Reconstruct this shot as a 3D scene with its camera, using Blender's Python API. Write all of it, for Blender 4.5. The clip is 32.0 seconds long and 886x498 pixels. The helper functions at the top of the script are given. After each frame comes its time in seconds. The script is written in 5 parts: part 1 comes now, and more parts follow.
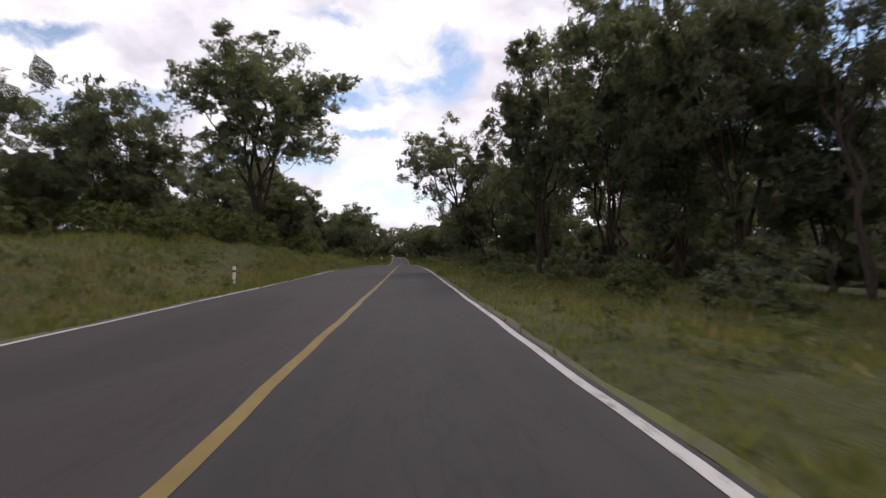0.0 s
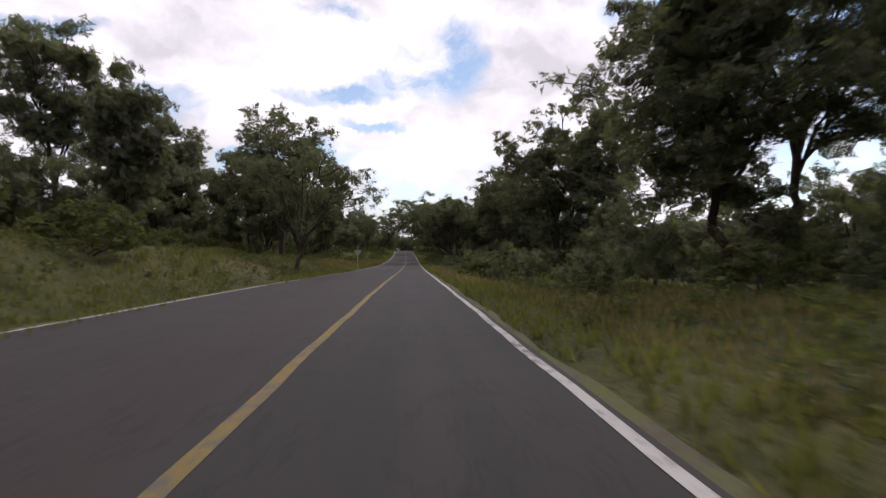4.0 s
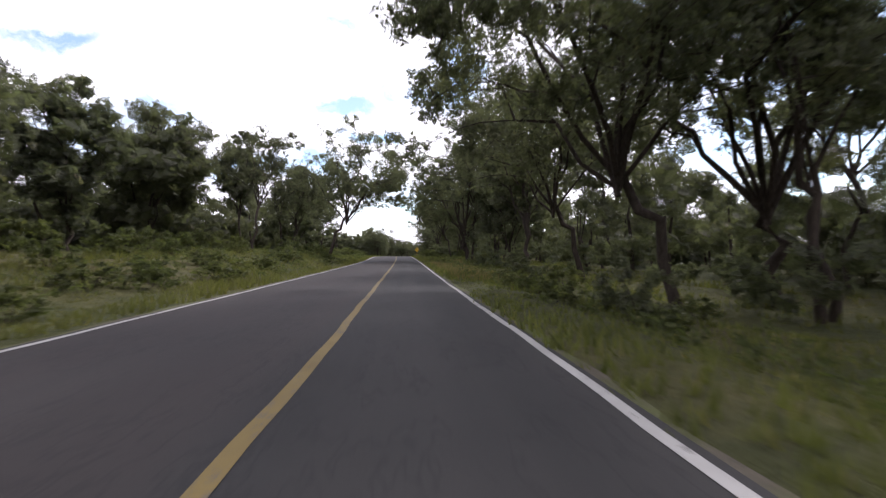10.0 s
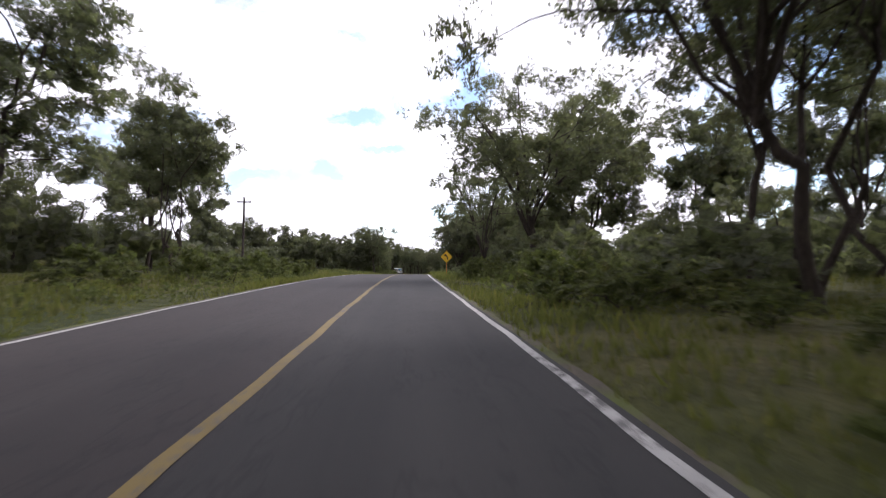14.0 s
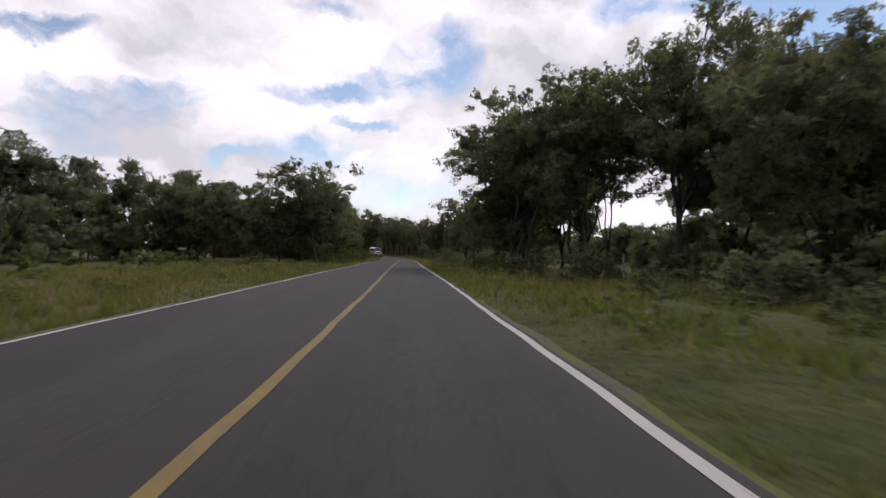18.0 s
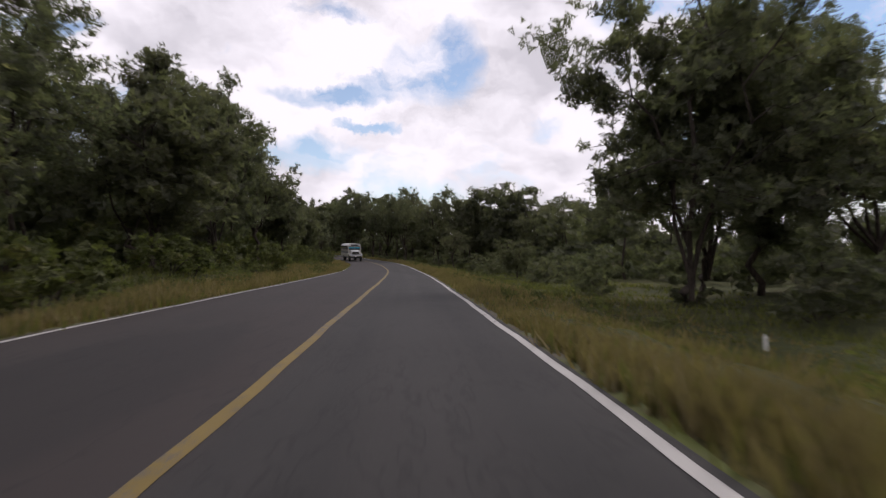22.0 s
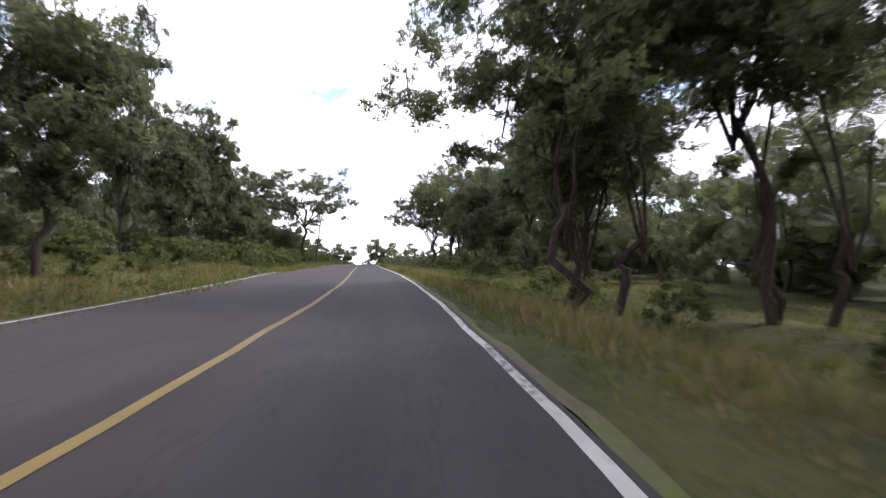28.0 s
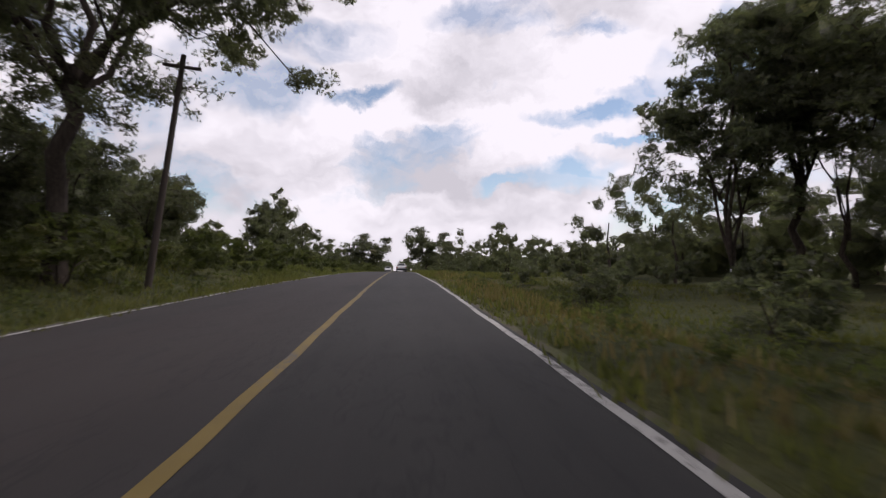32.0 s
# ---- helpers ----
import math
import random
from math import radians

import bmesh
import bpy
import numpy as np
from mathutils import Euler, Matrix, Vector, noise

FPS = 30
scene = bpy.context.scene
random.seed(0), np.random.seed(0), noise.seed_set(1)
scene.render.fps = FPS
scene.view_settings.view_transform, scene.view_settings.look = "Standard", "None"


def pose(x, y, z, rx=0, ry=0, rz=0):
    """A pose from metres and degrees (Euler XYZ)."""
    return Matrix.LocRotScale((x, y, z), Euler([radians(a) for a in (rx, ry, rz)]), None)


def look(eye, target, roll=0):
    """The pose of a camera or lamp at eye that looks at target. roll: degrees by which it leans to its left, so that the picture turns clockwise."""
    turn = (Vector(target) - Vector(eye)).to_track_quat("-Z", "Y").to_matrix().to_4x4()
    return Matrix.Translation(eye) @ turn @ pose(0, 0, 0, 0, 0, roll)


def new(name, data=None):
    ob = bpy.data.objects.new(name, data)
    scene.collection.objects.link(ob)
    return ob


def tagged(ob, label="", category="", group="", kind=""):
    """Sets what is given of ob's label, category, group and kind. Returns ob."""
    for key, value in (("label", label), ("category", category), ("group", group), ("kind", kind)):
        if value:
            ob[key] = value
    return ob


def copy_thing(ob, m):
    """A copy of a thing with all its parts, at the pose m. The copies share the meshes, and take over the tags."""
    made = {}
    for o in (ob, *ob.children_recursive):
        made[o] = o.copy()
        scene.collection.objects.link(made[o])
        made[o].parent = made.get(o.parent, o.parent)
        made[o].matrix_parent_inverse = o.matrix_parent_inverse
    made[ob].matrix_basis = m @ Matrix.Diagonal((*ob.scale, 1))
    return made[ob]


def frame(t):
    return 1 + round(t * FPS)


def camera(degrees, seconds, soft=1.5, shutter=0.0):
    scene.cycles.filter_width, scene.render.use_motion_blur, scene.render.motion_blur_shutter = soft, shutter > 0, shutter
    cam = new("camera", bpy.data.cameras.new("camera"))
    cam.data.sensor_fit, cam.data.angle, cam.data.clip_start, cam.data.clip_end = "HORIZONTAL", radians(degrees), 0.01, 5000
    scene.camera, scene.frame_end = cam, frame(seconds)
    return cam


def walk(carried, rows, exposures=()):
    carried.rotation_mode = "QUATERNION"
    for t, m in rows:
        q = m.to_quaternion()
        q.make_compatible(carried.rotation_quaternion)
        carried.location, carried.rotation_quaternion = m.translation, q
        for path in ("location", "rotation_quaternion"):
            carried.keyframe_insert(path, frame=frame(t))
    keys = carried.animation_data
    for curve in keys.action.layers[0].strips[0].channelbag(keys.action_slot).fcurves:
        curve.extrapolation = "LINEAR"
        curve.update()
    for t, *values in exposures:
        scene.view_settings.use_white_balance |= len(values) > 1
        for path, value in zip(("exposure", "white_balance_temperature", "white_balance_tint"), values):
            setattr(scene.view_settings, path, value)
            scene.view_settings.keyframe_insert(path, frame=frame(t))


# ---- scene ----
# ---- the camera and its way: a car in the right-hand lane, about 20 m/s ----
LENS = 84.0
EYE = 1.3
cam = camera(LENS, 32.0, soft=1.3, shutter=0.2)
# seconds, x, y, z of the road below, tilt, turn
PATH = (
    (0.0, 0.00, 0.00, 0.01, 1.03, -4.05),
    (0.5, 0.05, 10.63, 0.04, 0.94, -4.58),
    (1.0, 0.12, 21.01, 0.07, 0.98, -4.65),
    (1.5, 0.18, 31.15, 0.11, 1.08, -4.16),
    (2.0, 0.20, 41.06, 0.17, 1.03, -4.01),
    (2.5, 0.18, 50.83, 0.19, 0.88, -3.89),
    (3.0, 0.13, 60.55, 0.16, 0.52, -3.66),
    (3.5, 0.03, 70.27, 0.09, 0.33, -3.34),
    (4.0, -0.11, 80.04, 0.00, 0.33, -3.15),
    (4.5, -0.27, 89.85, -0.09, 0.25, -3.11),
    (5.0, -0.42, 99.71, -0.20, 0.09, -3.21),
    (5.5, -0.55, 109.58, -0.35, -0.18, -3.44),
    (6.0, -0.65, 119.45, -0.54, -0.42, -3.63),
    (6.5, -0.73, 129.31, -0.75, -0.39, -3.60),
    (7.0, -0.82, 139.17, -0.92, 0.01, -3.51),
    (7.5, -0.92, 149.09, -1.04, 0.22, -3.50),
    (8.0, -1.00, 159.10, -1.13, 0.36, -3.74),
    (8.5, -1.06, 169.23, -1.22, 0.21, -3.80),
    (9.0, -1.13, 179.51, -1.27, 0.67, -3.62),
    (9.5, -1.23, 189.93, -1.23, 1.35, -3.50),
    (10.0, -1.36, 200.45, -1.11, 1.55, -3.31),
    (10.5, -1.52, 211.00, -0.95, 1.83, -3.10),
    (11.0, -1.67, 221.51, -0.77, 1.85, -3.41),
    (11.5, -1.81, 231.93, -0.57, 2.01, -3.34),
    (12.0, -1.96, 242.23, -0.35, 2.03, -3.27),
    (12.5, -2.12, 252.37, -0.11, 2.29, -3.08),
    (13.0, -2.32, 262.31, 0.13, 2.09, -2.86),
    (13.5, -2.57, 272.07, 0.38, 2.54, -2.49),
    (14.0, -2.89, 281.72, 0.69, 2.71, -2.16),
    (14.5, -3.26, 291.39, 0.99, 2.54, -1.69),
    (15.0, -3.64, 301.21, 1.26, 2.28, -1.91),
    (15.5, -3.97, 311.24, 1.48, 1.94, -2.46),
    (16.0, -4.18, 321.49, 1.64, 1.54, -3.22),
    (16.5, -4.27, 331.92, 1.73, 1.08, -4.19),
    (17.0, -4.30, 342.46, 1.75, 0.74, -4.07),
    (17.5, -4.31, 352.97, 1.69, 0.23, -3.91),
    (18.0, -4.35, 363.35, 1.58, 0.21, -3.88),
    (18.5, -4.41, 373.61, 1.49, 0.37, -3.81),
    (19.0, -4.47, 383.83, 1.44, 0.53, -3.77),
    (19.5, -4.54, 394.13, 1.38, 0.49, -3.87),
    (20.0, -4.60, 404.49, 1.29, 0.33, -3.79),
    (20.5, -4.67, 414.83, 1.20, 0.31, -3.73),
    (21.0, -4.74, 425.02, 1.12, 0.37, -3.71),
    (21.5, -4.81, 435.05, 1.06, 0.51, -3.72),
    (22.0, -4.89, 444.99, 1.00, 0.43, -3.63),
    (22.5, -4.98, 454.91, 0.92, 0.22, -3.35),
    (23.0, -5.10, 464.76, 0.81, 0.09, -3.38),
    (23.5, -5.22, 474.44, 0.68, -0.07, -3.39),
    (24.0, -5.41, 483.90, 0.54, -0.14, -2.73),
    (24.5, -5.72, 493.23, 0.40, -0.01, -1.59),
    (25.0, -6.21, 502.61, 0.34, 0.81, -0.40),
    (25.5, -6.97, 512.14, 0.39, 1.28, 1.38),
    (26.0, -8.11, 521.85, 0.48, 1.42, 3.92),
    (26.5, -9.80, 531.70, 0.58, 1.32, 7.04),
    (27.0, -12.23, 541.60, 0.72, 1.75, 11.97),
    (27.5, -15.53, 551.41, 0.95, 2.46, 17.07),
    (28.0, -19.66, 561.00, 1.28, 2.84, 21.64),
    (28.5, -24.41, 570.27, 1.64, 2.89, 24.68),
    (29.0, -29.50, 579.20, 2.03, 3.09, 26.64),
    (29.5, -34.75, 587.87, 2.42, 2.99, 27.64),
    (30.0, -39.98, 596.34, 2.76, 2.59, 27.69),
    (30.5, -45.08, 604.65, 3.01, 2.16, 27.23),
    (31.0, -49.99, 612.79, 3.25, 2.31, 26.63),
    (31.5, -54.72, 620.75, 3.48, 2.26, 26.60),
    (32.0, -59.30, 628.56, 3.74, 2.56, 26.17),
)
EXPOSURES = ((0, -0.55), (3.5, -0.55), (6, -0.68), (7, -0.5), (8, -0.3), (9, 0.1), (11, 0.08), (12, 0.08), (13, 0.1), (14.5, 0.0), (16.5, -0.7), (19, -0.76), (20, -0.85), (21, -0.78), (23, -0.75),
             (24.5, -0.55), (26.5, 0.15), (27, 0.34), (28, 0.55), (29, 0.3), (30, -0.22), (31, -0.68), (32, -0.85))
walk(cam, [(t, pose(x, y, z + EYE, 90 + tilt, 0, turn)) for t, x, y, z, tilt, turn in PATH],
     [(t, stops, 6030 if 6.5 < t < 15 else 5890 if 26 < t < 30.5 else 6310, 23) for t, stops in EXPOSURES])

# ---- sky, clouds and sun ----
SUN_EL, SUN_AZ = radians(50), radians(-42)      # height, and turn from +y to the left
world = bpy.data.worlds.new("sky")
scene.world = world
world.use_nodes = True
wt = world.node_tree
wt.nodes.clear()


def wmath(op, a, b=None, clamp=False):
    n = wt.nodes.new("ShaderNodeMath")
    n.operation, n.use_clamp = op, clamp
    for i, v in enumerate((a, b)):
        if v is None:
            continue
        if isinstance(v, (int, float)):
            n.inputs[i].default_value = v
        else:
            wt.links.new(v, n.inputs[i])
    return n.outputs[0]


def wdot(vec, d):
    n = wt.nodes.new("ShaderNodeVectorMath")
    n.operation = "DOT_PRODUCT"
    wt.links.new(vec, n.inputs[0])
    n.inputs[1].default_value = d
    return n.outputs["Value"]


def wnoise(vec, scale, detail, rough=0.55):
    n = wt.nodes.new("ShaderNodeTexNoise")
    n.inputs["Scale"].default_value, n.inputs["Detail"].default_value, n.inputs["Roughness"].default_value = scale, detail, rough
    wt.links.new(vec, n.inputs["Vector"])
    return n


coords = wt.nodes.new("ShaderNodeTexCoord").outputs["Generated"]
sky = wt.nodes.new("ShaderNodeTexSky")
sky.sky_type = "NISHITA"
sky.dust_density, sky.ozone_density = 0.0, 2.5
sky.sun_disc, sky.sun_elevation, sky.sun_rotation = False, SUN_EL, -SUN_AZ
# ragged edges: the direction is shaken by noise
shake = wnoise(coords, 9.0, 9, 0.62)
sub = wt.nodes.new("ShaderNodeVectorMath")
sub.operation = "SUBTRACT"
wt.links.new(shake.outputs["Color"], sub.inputs[0])
sub.inputs[1].default_value = (0.5, 0.5, 0.5)
mul = wt.nodes.new("ShaderNodeVectorMath")
mul.operation = "SCALE"
wt.links.new(sub.outputs[0], mul.inputs[0])
mul.inputs["Scale"].default_value = 0.11
add = wt.nodes.new("ShaderNodeVectorMath")
add.operation = "ADD"
wt.links.new(coords, add.inputs[0])
wt.links.new(mul.outputs[0], add.inputs[1])
ragged = add.outputs[0]


def blue_gaps(turn, gaps):
    """Gaps in the clouds on the sky plane that faces a heading: across, up, half width, half height (tangents)."""
    a = radians(turn)
    fwd, right = (-math.sin(a), math.cos(a), 0), (math.cos(a), math.sin(a), 0)
    f = wmath("MAXIMUM", wdot(ragged, fwd), 0.02)
    x = wmath("DIVIDE", wdot(ragged, right), f)
    y = wmath("DIVIDE", wdot(ragged, (0, 0, 1)), f)
    total = None
    for gx, gy, w, h in gaps:
        u = wmath("POWER", wmath("ABSOLUTE", wmath("DIVIDE", wmath("SUBTRACT", x, gx), w)), 2)
        v = wmath("POWER", wmath("ABSOLUTE", wmath("DIVIDE", wmath("SUBTRACT", y, gy), h)), 2)
        g = wmath("MULTIPLY", wmath("SUBTRACT", 1.3, wmath("ADD", u, v), True), 0.8)
        total = g if total is None else wmath("MAXIMUM", total, g)
    return total


gaps_ahead = blue_gaps(-3.9, ((0.013, 0.380, 0.067, 0.083), (-0.096, 0.349, 0.092, 0.023), (-0.223, 0.325, 0.086, 0.025), (-0.257, 0.211, 0.098, 0.030), (-0.429, 0.193, 0.069, 0.018), (0.397, 0.491, 0.086, 0.037), (0.592, 0.520, 0.27, 0.055),
                              (0.799, 0.432, 0.121, 0.109), (0.830, 0.320, 0.100, 0.10), (0.730, 0.168, 0.086, 0.057), (0.868, 0.191, 0.080, 0.069), (-0.831, 0.460, 0.103, 0.030), (-0.165, 0.265, 0.069, 0.011)))
gaps_after = blue_gaps(26.3, ((-0.361, 0.379, 0.140, 0.060), (-0.250, 0.482, 0.130, 0.045), (-0.774, 0.304, 0.092, 0.069), (0.099, 0.528, 0.132, 0.044), (0.518, 0.413, 0.086, 0.075),
                              (0.397, 0.362, 0.069, 0.025), (0.248, 0.316, 0.086, 0.021), (0.248, 0.189, 0.121, 0.028), (-0.831, 0.505, 0.138, 0.057)))
# broken cloud over the rest of the sky
flat = wt.nodes.new("ShaderNodeVectorMath")
flat.operation = "MULTIPLY"
wt.links.new(ragged, flat.inputs[0])
flat.inputs[1].default_value = (1, 1, 2.2)
puffs = wnoise(flat.outputs[0], 2.6, 8, 0.55).outputs["Fac"]
cover = wmath("MULTIPLY", wmath("SUBTRACT", puffs, 0.335), 9.0, True)
# thin wisps of cloud across the gaps
wisps = wmath("MULTIPLY", wmath("SUBTRACT", wnoise(flat.outputs[0], 8.0, 8, 0.6).outputs["Fac"], 0.26), 3.4, True)
blue = wmath("MULTIPLY", wmath("MAXIMUM", gaps_ahead, wmath("MULTIPLY", gaps_after, 0.75)), 1.2, True)
cover = wmath("SUBTRACT", cover, wmath("MULTIPLY", blue, wisps), True)
shade = wt.nodes.new("ShaderNodeValToRGB")
shade.color_ramp.elements[0].position, shade.color_ramp.elements[0].color = 0.38, (1.10, 1.10, 1.11, 1)
shade.color_ramp.elements[1].position, shade.color_ramp.elements[1].color = 0.56, (1.7, 1.69, 1.67, 1)
wt.links.new(wnoise(flat.outputs[0], 3.6, 7, 0.52).outputs["Fac"], shade.inputs["Fac"])
skyscale = wt.nodes.new("ShaderNodeVectorMath")
skyscale.operation = "MULTIPLY"
wt.links.new(sky.outputs[0], skyscale.inputs[0])
skyscale.inputs[1].default_value = (0.265, 0.24, 0.197)
mixsky = wt.nodes.new("ShaderNodeMix")
mixsky.data_type = "RGBA"
wt.links.new(cover, mixsky.inputs["Factor"])
wt.links.new(skyscale.outputs[0], mixsky.inputs["A"])
wt.links.new(shade.outputs["Color"], mixsky.inputs["B"])
bg = wt.nodes.new("ShaderNodeBackground")
wt.links.new(mixsky.outputs["Result"], bg.inputs["Color"])
bg.inputs["Strength"].default_value = 1.0
wout = wt.nodes.new("ShaderNodeOutputWorld")
wt.links.new(bg.outputs[0], wout.inputs["Surface"])

sun_data = bpy.data.lights.new("sun", "SUN")
sun_data.energy, sun_data.angle, sun_data.color = 3.0, radians(12), (1.0, 0.95, 0.86)
sun = new("sun", sun_data)
sun.matrix_world = look((0, 0, 60), (math.sin(SUN_AZ) * math.cos(SUN_EL), -math.cos(SUN_AZ) * math.cos(SUN_EL), 60 - math.sin(SUN_EL)))

# ---- materials ----


class Mat:
    """A node material under construction."""

    def __init__(self, name, rough=0.8, metal=0.0, spec=0.4):
        self.m = bpy.data.materials.new(name)
        self.m.use_nodes = True
        self.t = self.m.node_tree
        self.b = self.t.nodes["Principled BSDF"]
        self.b.inputs["Roughness"].default_value = rough
        self.b.inputs["Metallic"].default_value = metal
        self.b.inputs["Specular IOR Level"].default_value = spec

    def put(self, kind):
        return self.t.nodes.new(kind)

    def link(self, a, b):
        self.t.links.new(a, b)

    def where(self):
        return self.put("ShaderNodeNewGeometry").outputs["Position"]

    def local(self):
        return self.put("ShaderNodeTexCoord").outputs["Object"]

    def noise(self, scale, detail=5, rough=0.6, vec=None, stretch=None):
        n = self.put("ShaderNodeTexNoise")
        n.inputs["Scale"].default_value, n.inputs["Detail"].default_value, n.inputs["Roughness"].default_value = scale, detail, rough
        v = self.where() if vec is None else vec
        if stretch:
            s = self.put("ShaderNodeVectorMath")
            s.operation = "MULTIPLY"
            self.link(v, s.inputs[0])
            s.inputs[1].default_value = stretch
            v = s.outputs[0]
        self.link(v, n.inputs["Vector"])
        return n.outputs["Fac"]

    def ramp(self, fac, *stops):
        r = self.put("ShaderNodeValToRGB")
        e = r.color_ramp.elements
        while len(e) < len(stops):
            e.new(0.5)
        for el, (p, c) in zip(e, stops):
            el.position, el.color = p, (*c, 1)
        self.link(fac, r.inputs["Fac"])
        return r.outputs["Color"]

    def mix(self, fac, a, b, how="MIX"):
        n = self.put("ShaderNodeMix")
        n.data_type, n.blend_type = "RGBA", how
        for key, v in (("Factor", fac), ("A", a), ("B", b)):
            if isinstance(v, (int, float)):
                n.inputs[key].default_value = v
            elif isinstance(v, tuple):
                n.inputs[key].default_value = (*v, 1)
            else:
                self.link(v, n.inputs[key])
        return n.outputs["Result"]

    def math(self, op, a, b=0.0, clamp=False):
        n = self.put("ShaderNodeMath")
        n.operation, n.use_clamp = op, clamp
        for i, v in enumerate((a, b)):
            if isinstance(v, (int, float)):
                n.inputs[i].default_value = v
            else:
                self.link(v, n.inputs[i])
        return n.outputs[0]

    def colour(self, c):
        if isinstance(c, tuple):
            self.b.inputs["Base Color"].default_value = (*c, 1)
        else:
            self.link(c, self.b.inputs["Base Color"])
        return self

    def bump(self, height, strength, distance=0.02):
        n = self.put("ShaderNodeBump")
        n.inputs["Strength"].default_value, n.inputs["Distance"].default_value = strength, distance
        self.link(height, n.inputs["Height"])
        self.link(n.outputs[0], self.b.inputs["Normal"])
        return self


def plain(name, c, rough=0.6, metal=0.0, dirt=0.25, scale=3.0):
    """Paint, plastic or metal with a little dirt and unevenness."""
    m = Mat(name, rough, metal)
    n = m.noise(scale, 6, 0.65, m.local())
    m.colour(m.mix(m.ramp(n, (0.4, (0, 0, 0)), (0.75, (dirt, dirt, dirt))), c, tuple(v * 0.45 + 0.02 for v in c)))
    m.bump(m.noise(scale * 22, 3, 0.5, m.local()), 0.08, 0.003)
    return m.m


def make_asphalt():
    m = Mat("asphalt", 0.88, 0, 0.3)
    uv = m.put("ShaderNodeUVMap").outputs["UV"]          # u across in metres, v along
    sep = m.put("ShaderNodeSeparateXYZ")
    m.link(uv, sep.inputs[0])
    base = m.ramp(m.noise(0.35, 6, 0.6), (0.3, (0.019, 0.0185, 0.018)), (0.7, (0.030, 0.029, 0.028)))
    # long streaks along the lanes, worn lighter by wheels
    streak = m.noise(1.0, 5, 0.6, uv, (1.6, 0.035, 1))
    base = m.mix(m.ramp(streak, (0.38, (0, 0, 0)), (0.7, (0.55, 0.55, 0.55))), base, (0.040, 0.037, 0.035))
    wave = m.math("COSINE", m.math("MULTIPLY", m.math("ADD", sep.outputs["X"], -0.15), 3.6))
    base = m.mix(m.math("MULTIPLY", m.math("MAXIMUM", wave, 0.0), 0.3), base, (0.042, 0.040, 0.038))
    # the older left lane is browner
    left = m.math("MULTIPLY", m.math("ADD", sep.outputs["X"], 1.2), -2.0, True)
    rust = m.noise(1.0, 4, 0.6, uv, (0.5, 0.03, 1))
    base = m.mix(m.math("MULTIPLY", left, m.math("MULTIPLY", rust, 0.9)), base, (0.036, 0.026, 0.024))
    # repairs and tar
    patch = m.noise(1.0, 2, 0.4, uv, (0.22, 0.05, 1))
    base = m.mix(m.ramp(patch, (0.60, (0, 0, 0)), (0.63, (0.6, 0.6, 0.6))), base, (0.017, 0.016, 0.016))
    seam = m.noise(1.0, 4, 0.7, uv, (0.9, 0.25, 1))
    base = m.mix(m.ramp(seam, (0.485, (0, 0, 0)), (0.5, (0.5, 0.5, 0.5)), (0.515, (0, 0, 0))), base, (0.012, 0.012, 0.012))
    grit = m.noise(55, 3, 0.7)
    base = m.mix(m.ramp(grit, (0.35, (0.3, 0.3, 0.3)), (0.7, (0, 0, 0))), base, (0.011, 0.011, 0.011))
    m.colour(base)
    m.bump(grit, 0.35, 0.006)
    return m.m


def make_paint(name, c, worn):
    m = Mat(name, 0.7, 0, 0.3)
    chip = m.noise(7, 6, 0.75)
    wide = m.noise(0.25, 3, 0.6)
    lost = m.math("ADD", m.math("MULTIPLY", chip, 0.65), m.math("MULTIPLY", wide, 0.35))
    dirty = m.mix(m.ramp(m.noise(1.2, 5, 0.7), (0.35, (0, 0, 0)), (0.7, (0.5, 0.5, 0.5))), c, tuple(v * 0.55 for v in c))
    m.colour(m.mix(m.ramp(lost, (worn, (0, 0, 0)), (worn + 0.05, (1, 1, 1))), dirty, (0.075, 0.07, 0.068)))
    m.bump(m.noise(60, 3, 0.7), 0.3, 0.005)
    return m.m


def make_ground():
    m = Mat("grass_ground", 0.95, 0, 0.15)
    big = m.noise(0.06, 5, 0.6)
    mid = m.noise(0.5, 5, 0.65)
    fine = m.noise(9, 4, 0.7)
    c = m.ramp(big, (0.3, (0.043, 0.052, 0.019)), (0.5, (0.080, 0.080, 0.027)), (0.72, (0.122, 0.100, 0.045)))
    c = m.mix(m.ramp(mid, (0.42, (0, 0, 0)), (0.7, (0.7, 0.7, 0.7))), c, (0.024, 0.033, 0.013))
    c = m.mix(m.ramp(fine, (0.35, (0.55, 0.55, 0.55)), (0.65, (0, 0, 0))), c, (0.022, 0.026, 0.010))
    m.colour(c)
    m.bump(m.math("ADD", fine, m.math("MULTIPLY", m.noise(2.2, 4, 0.6), 3)), 0.8, 0.12)
    return m.m


def make_gravel():
    m = Mat("shoulder_gravel", 0.95, 0, 0.2)
    n = m.noise(14, 4, 0.7)
    m.colour(m.mix(m.ramp(m.noise(0.8, 5, 0.7), (0.42, (0, 0, 0)), (0.6, (1, 1, 1))), m.ramp(n, (0.3, (0.045, 0.039, 0.030)), (0.7, (0.11, 0.095, 0.07))), (0.075, 0.088, 0.024)))
    m.bump(n, 0.7, 0.03)
    return m.m


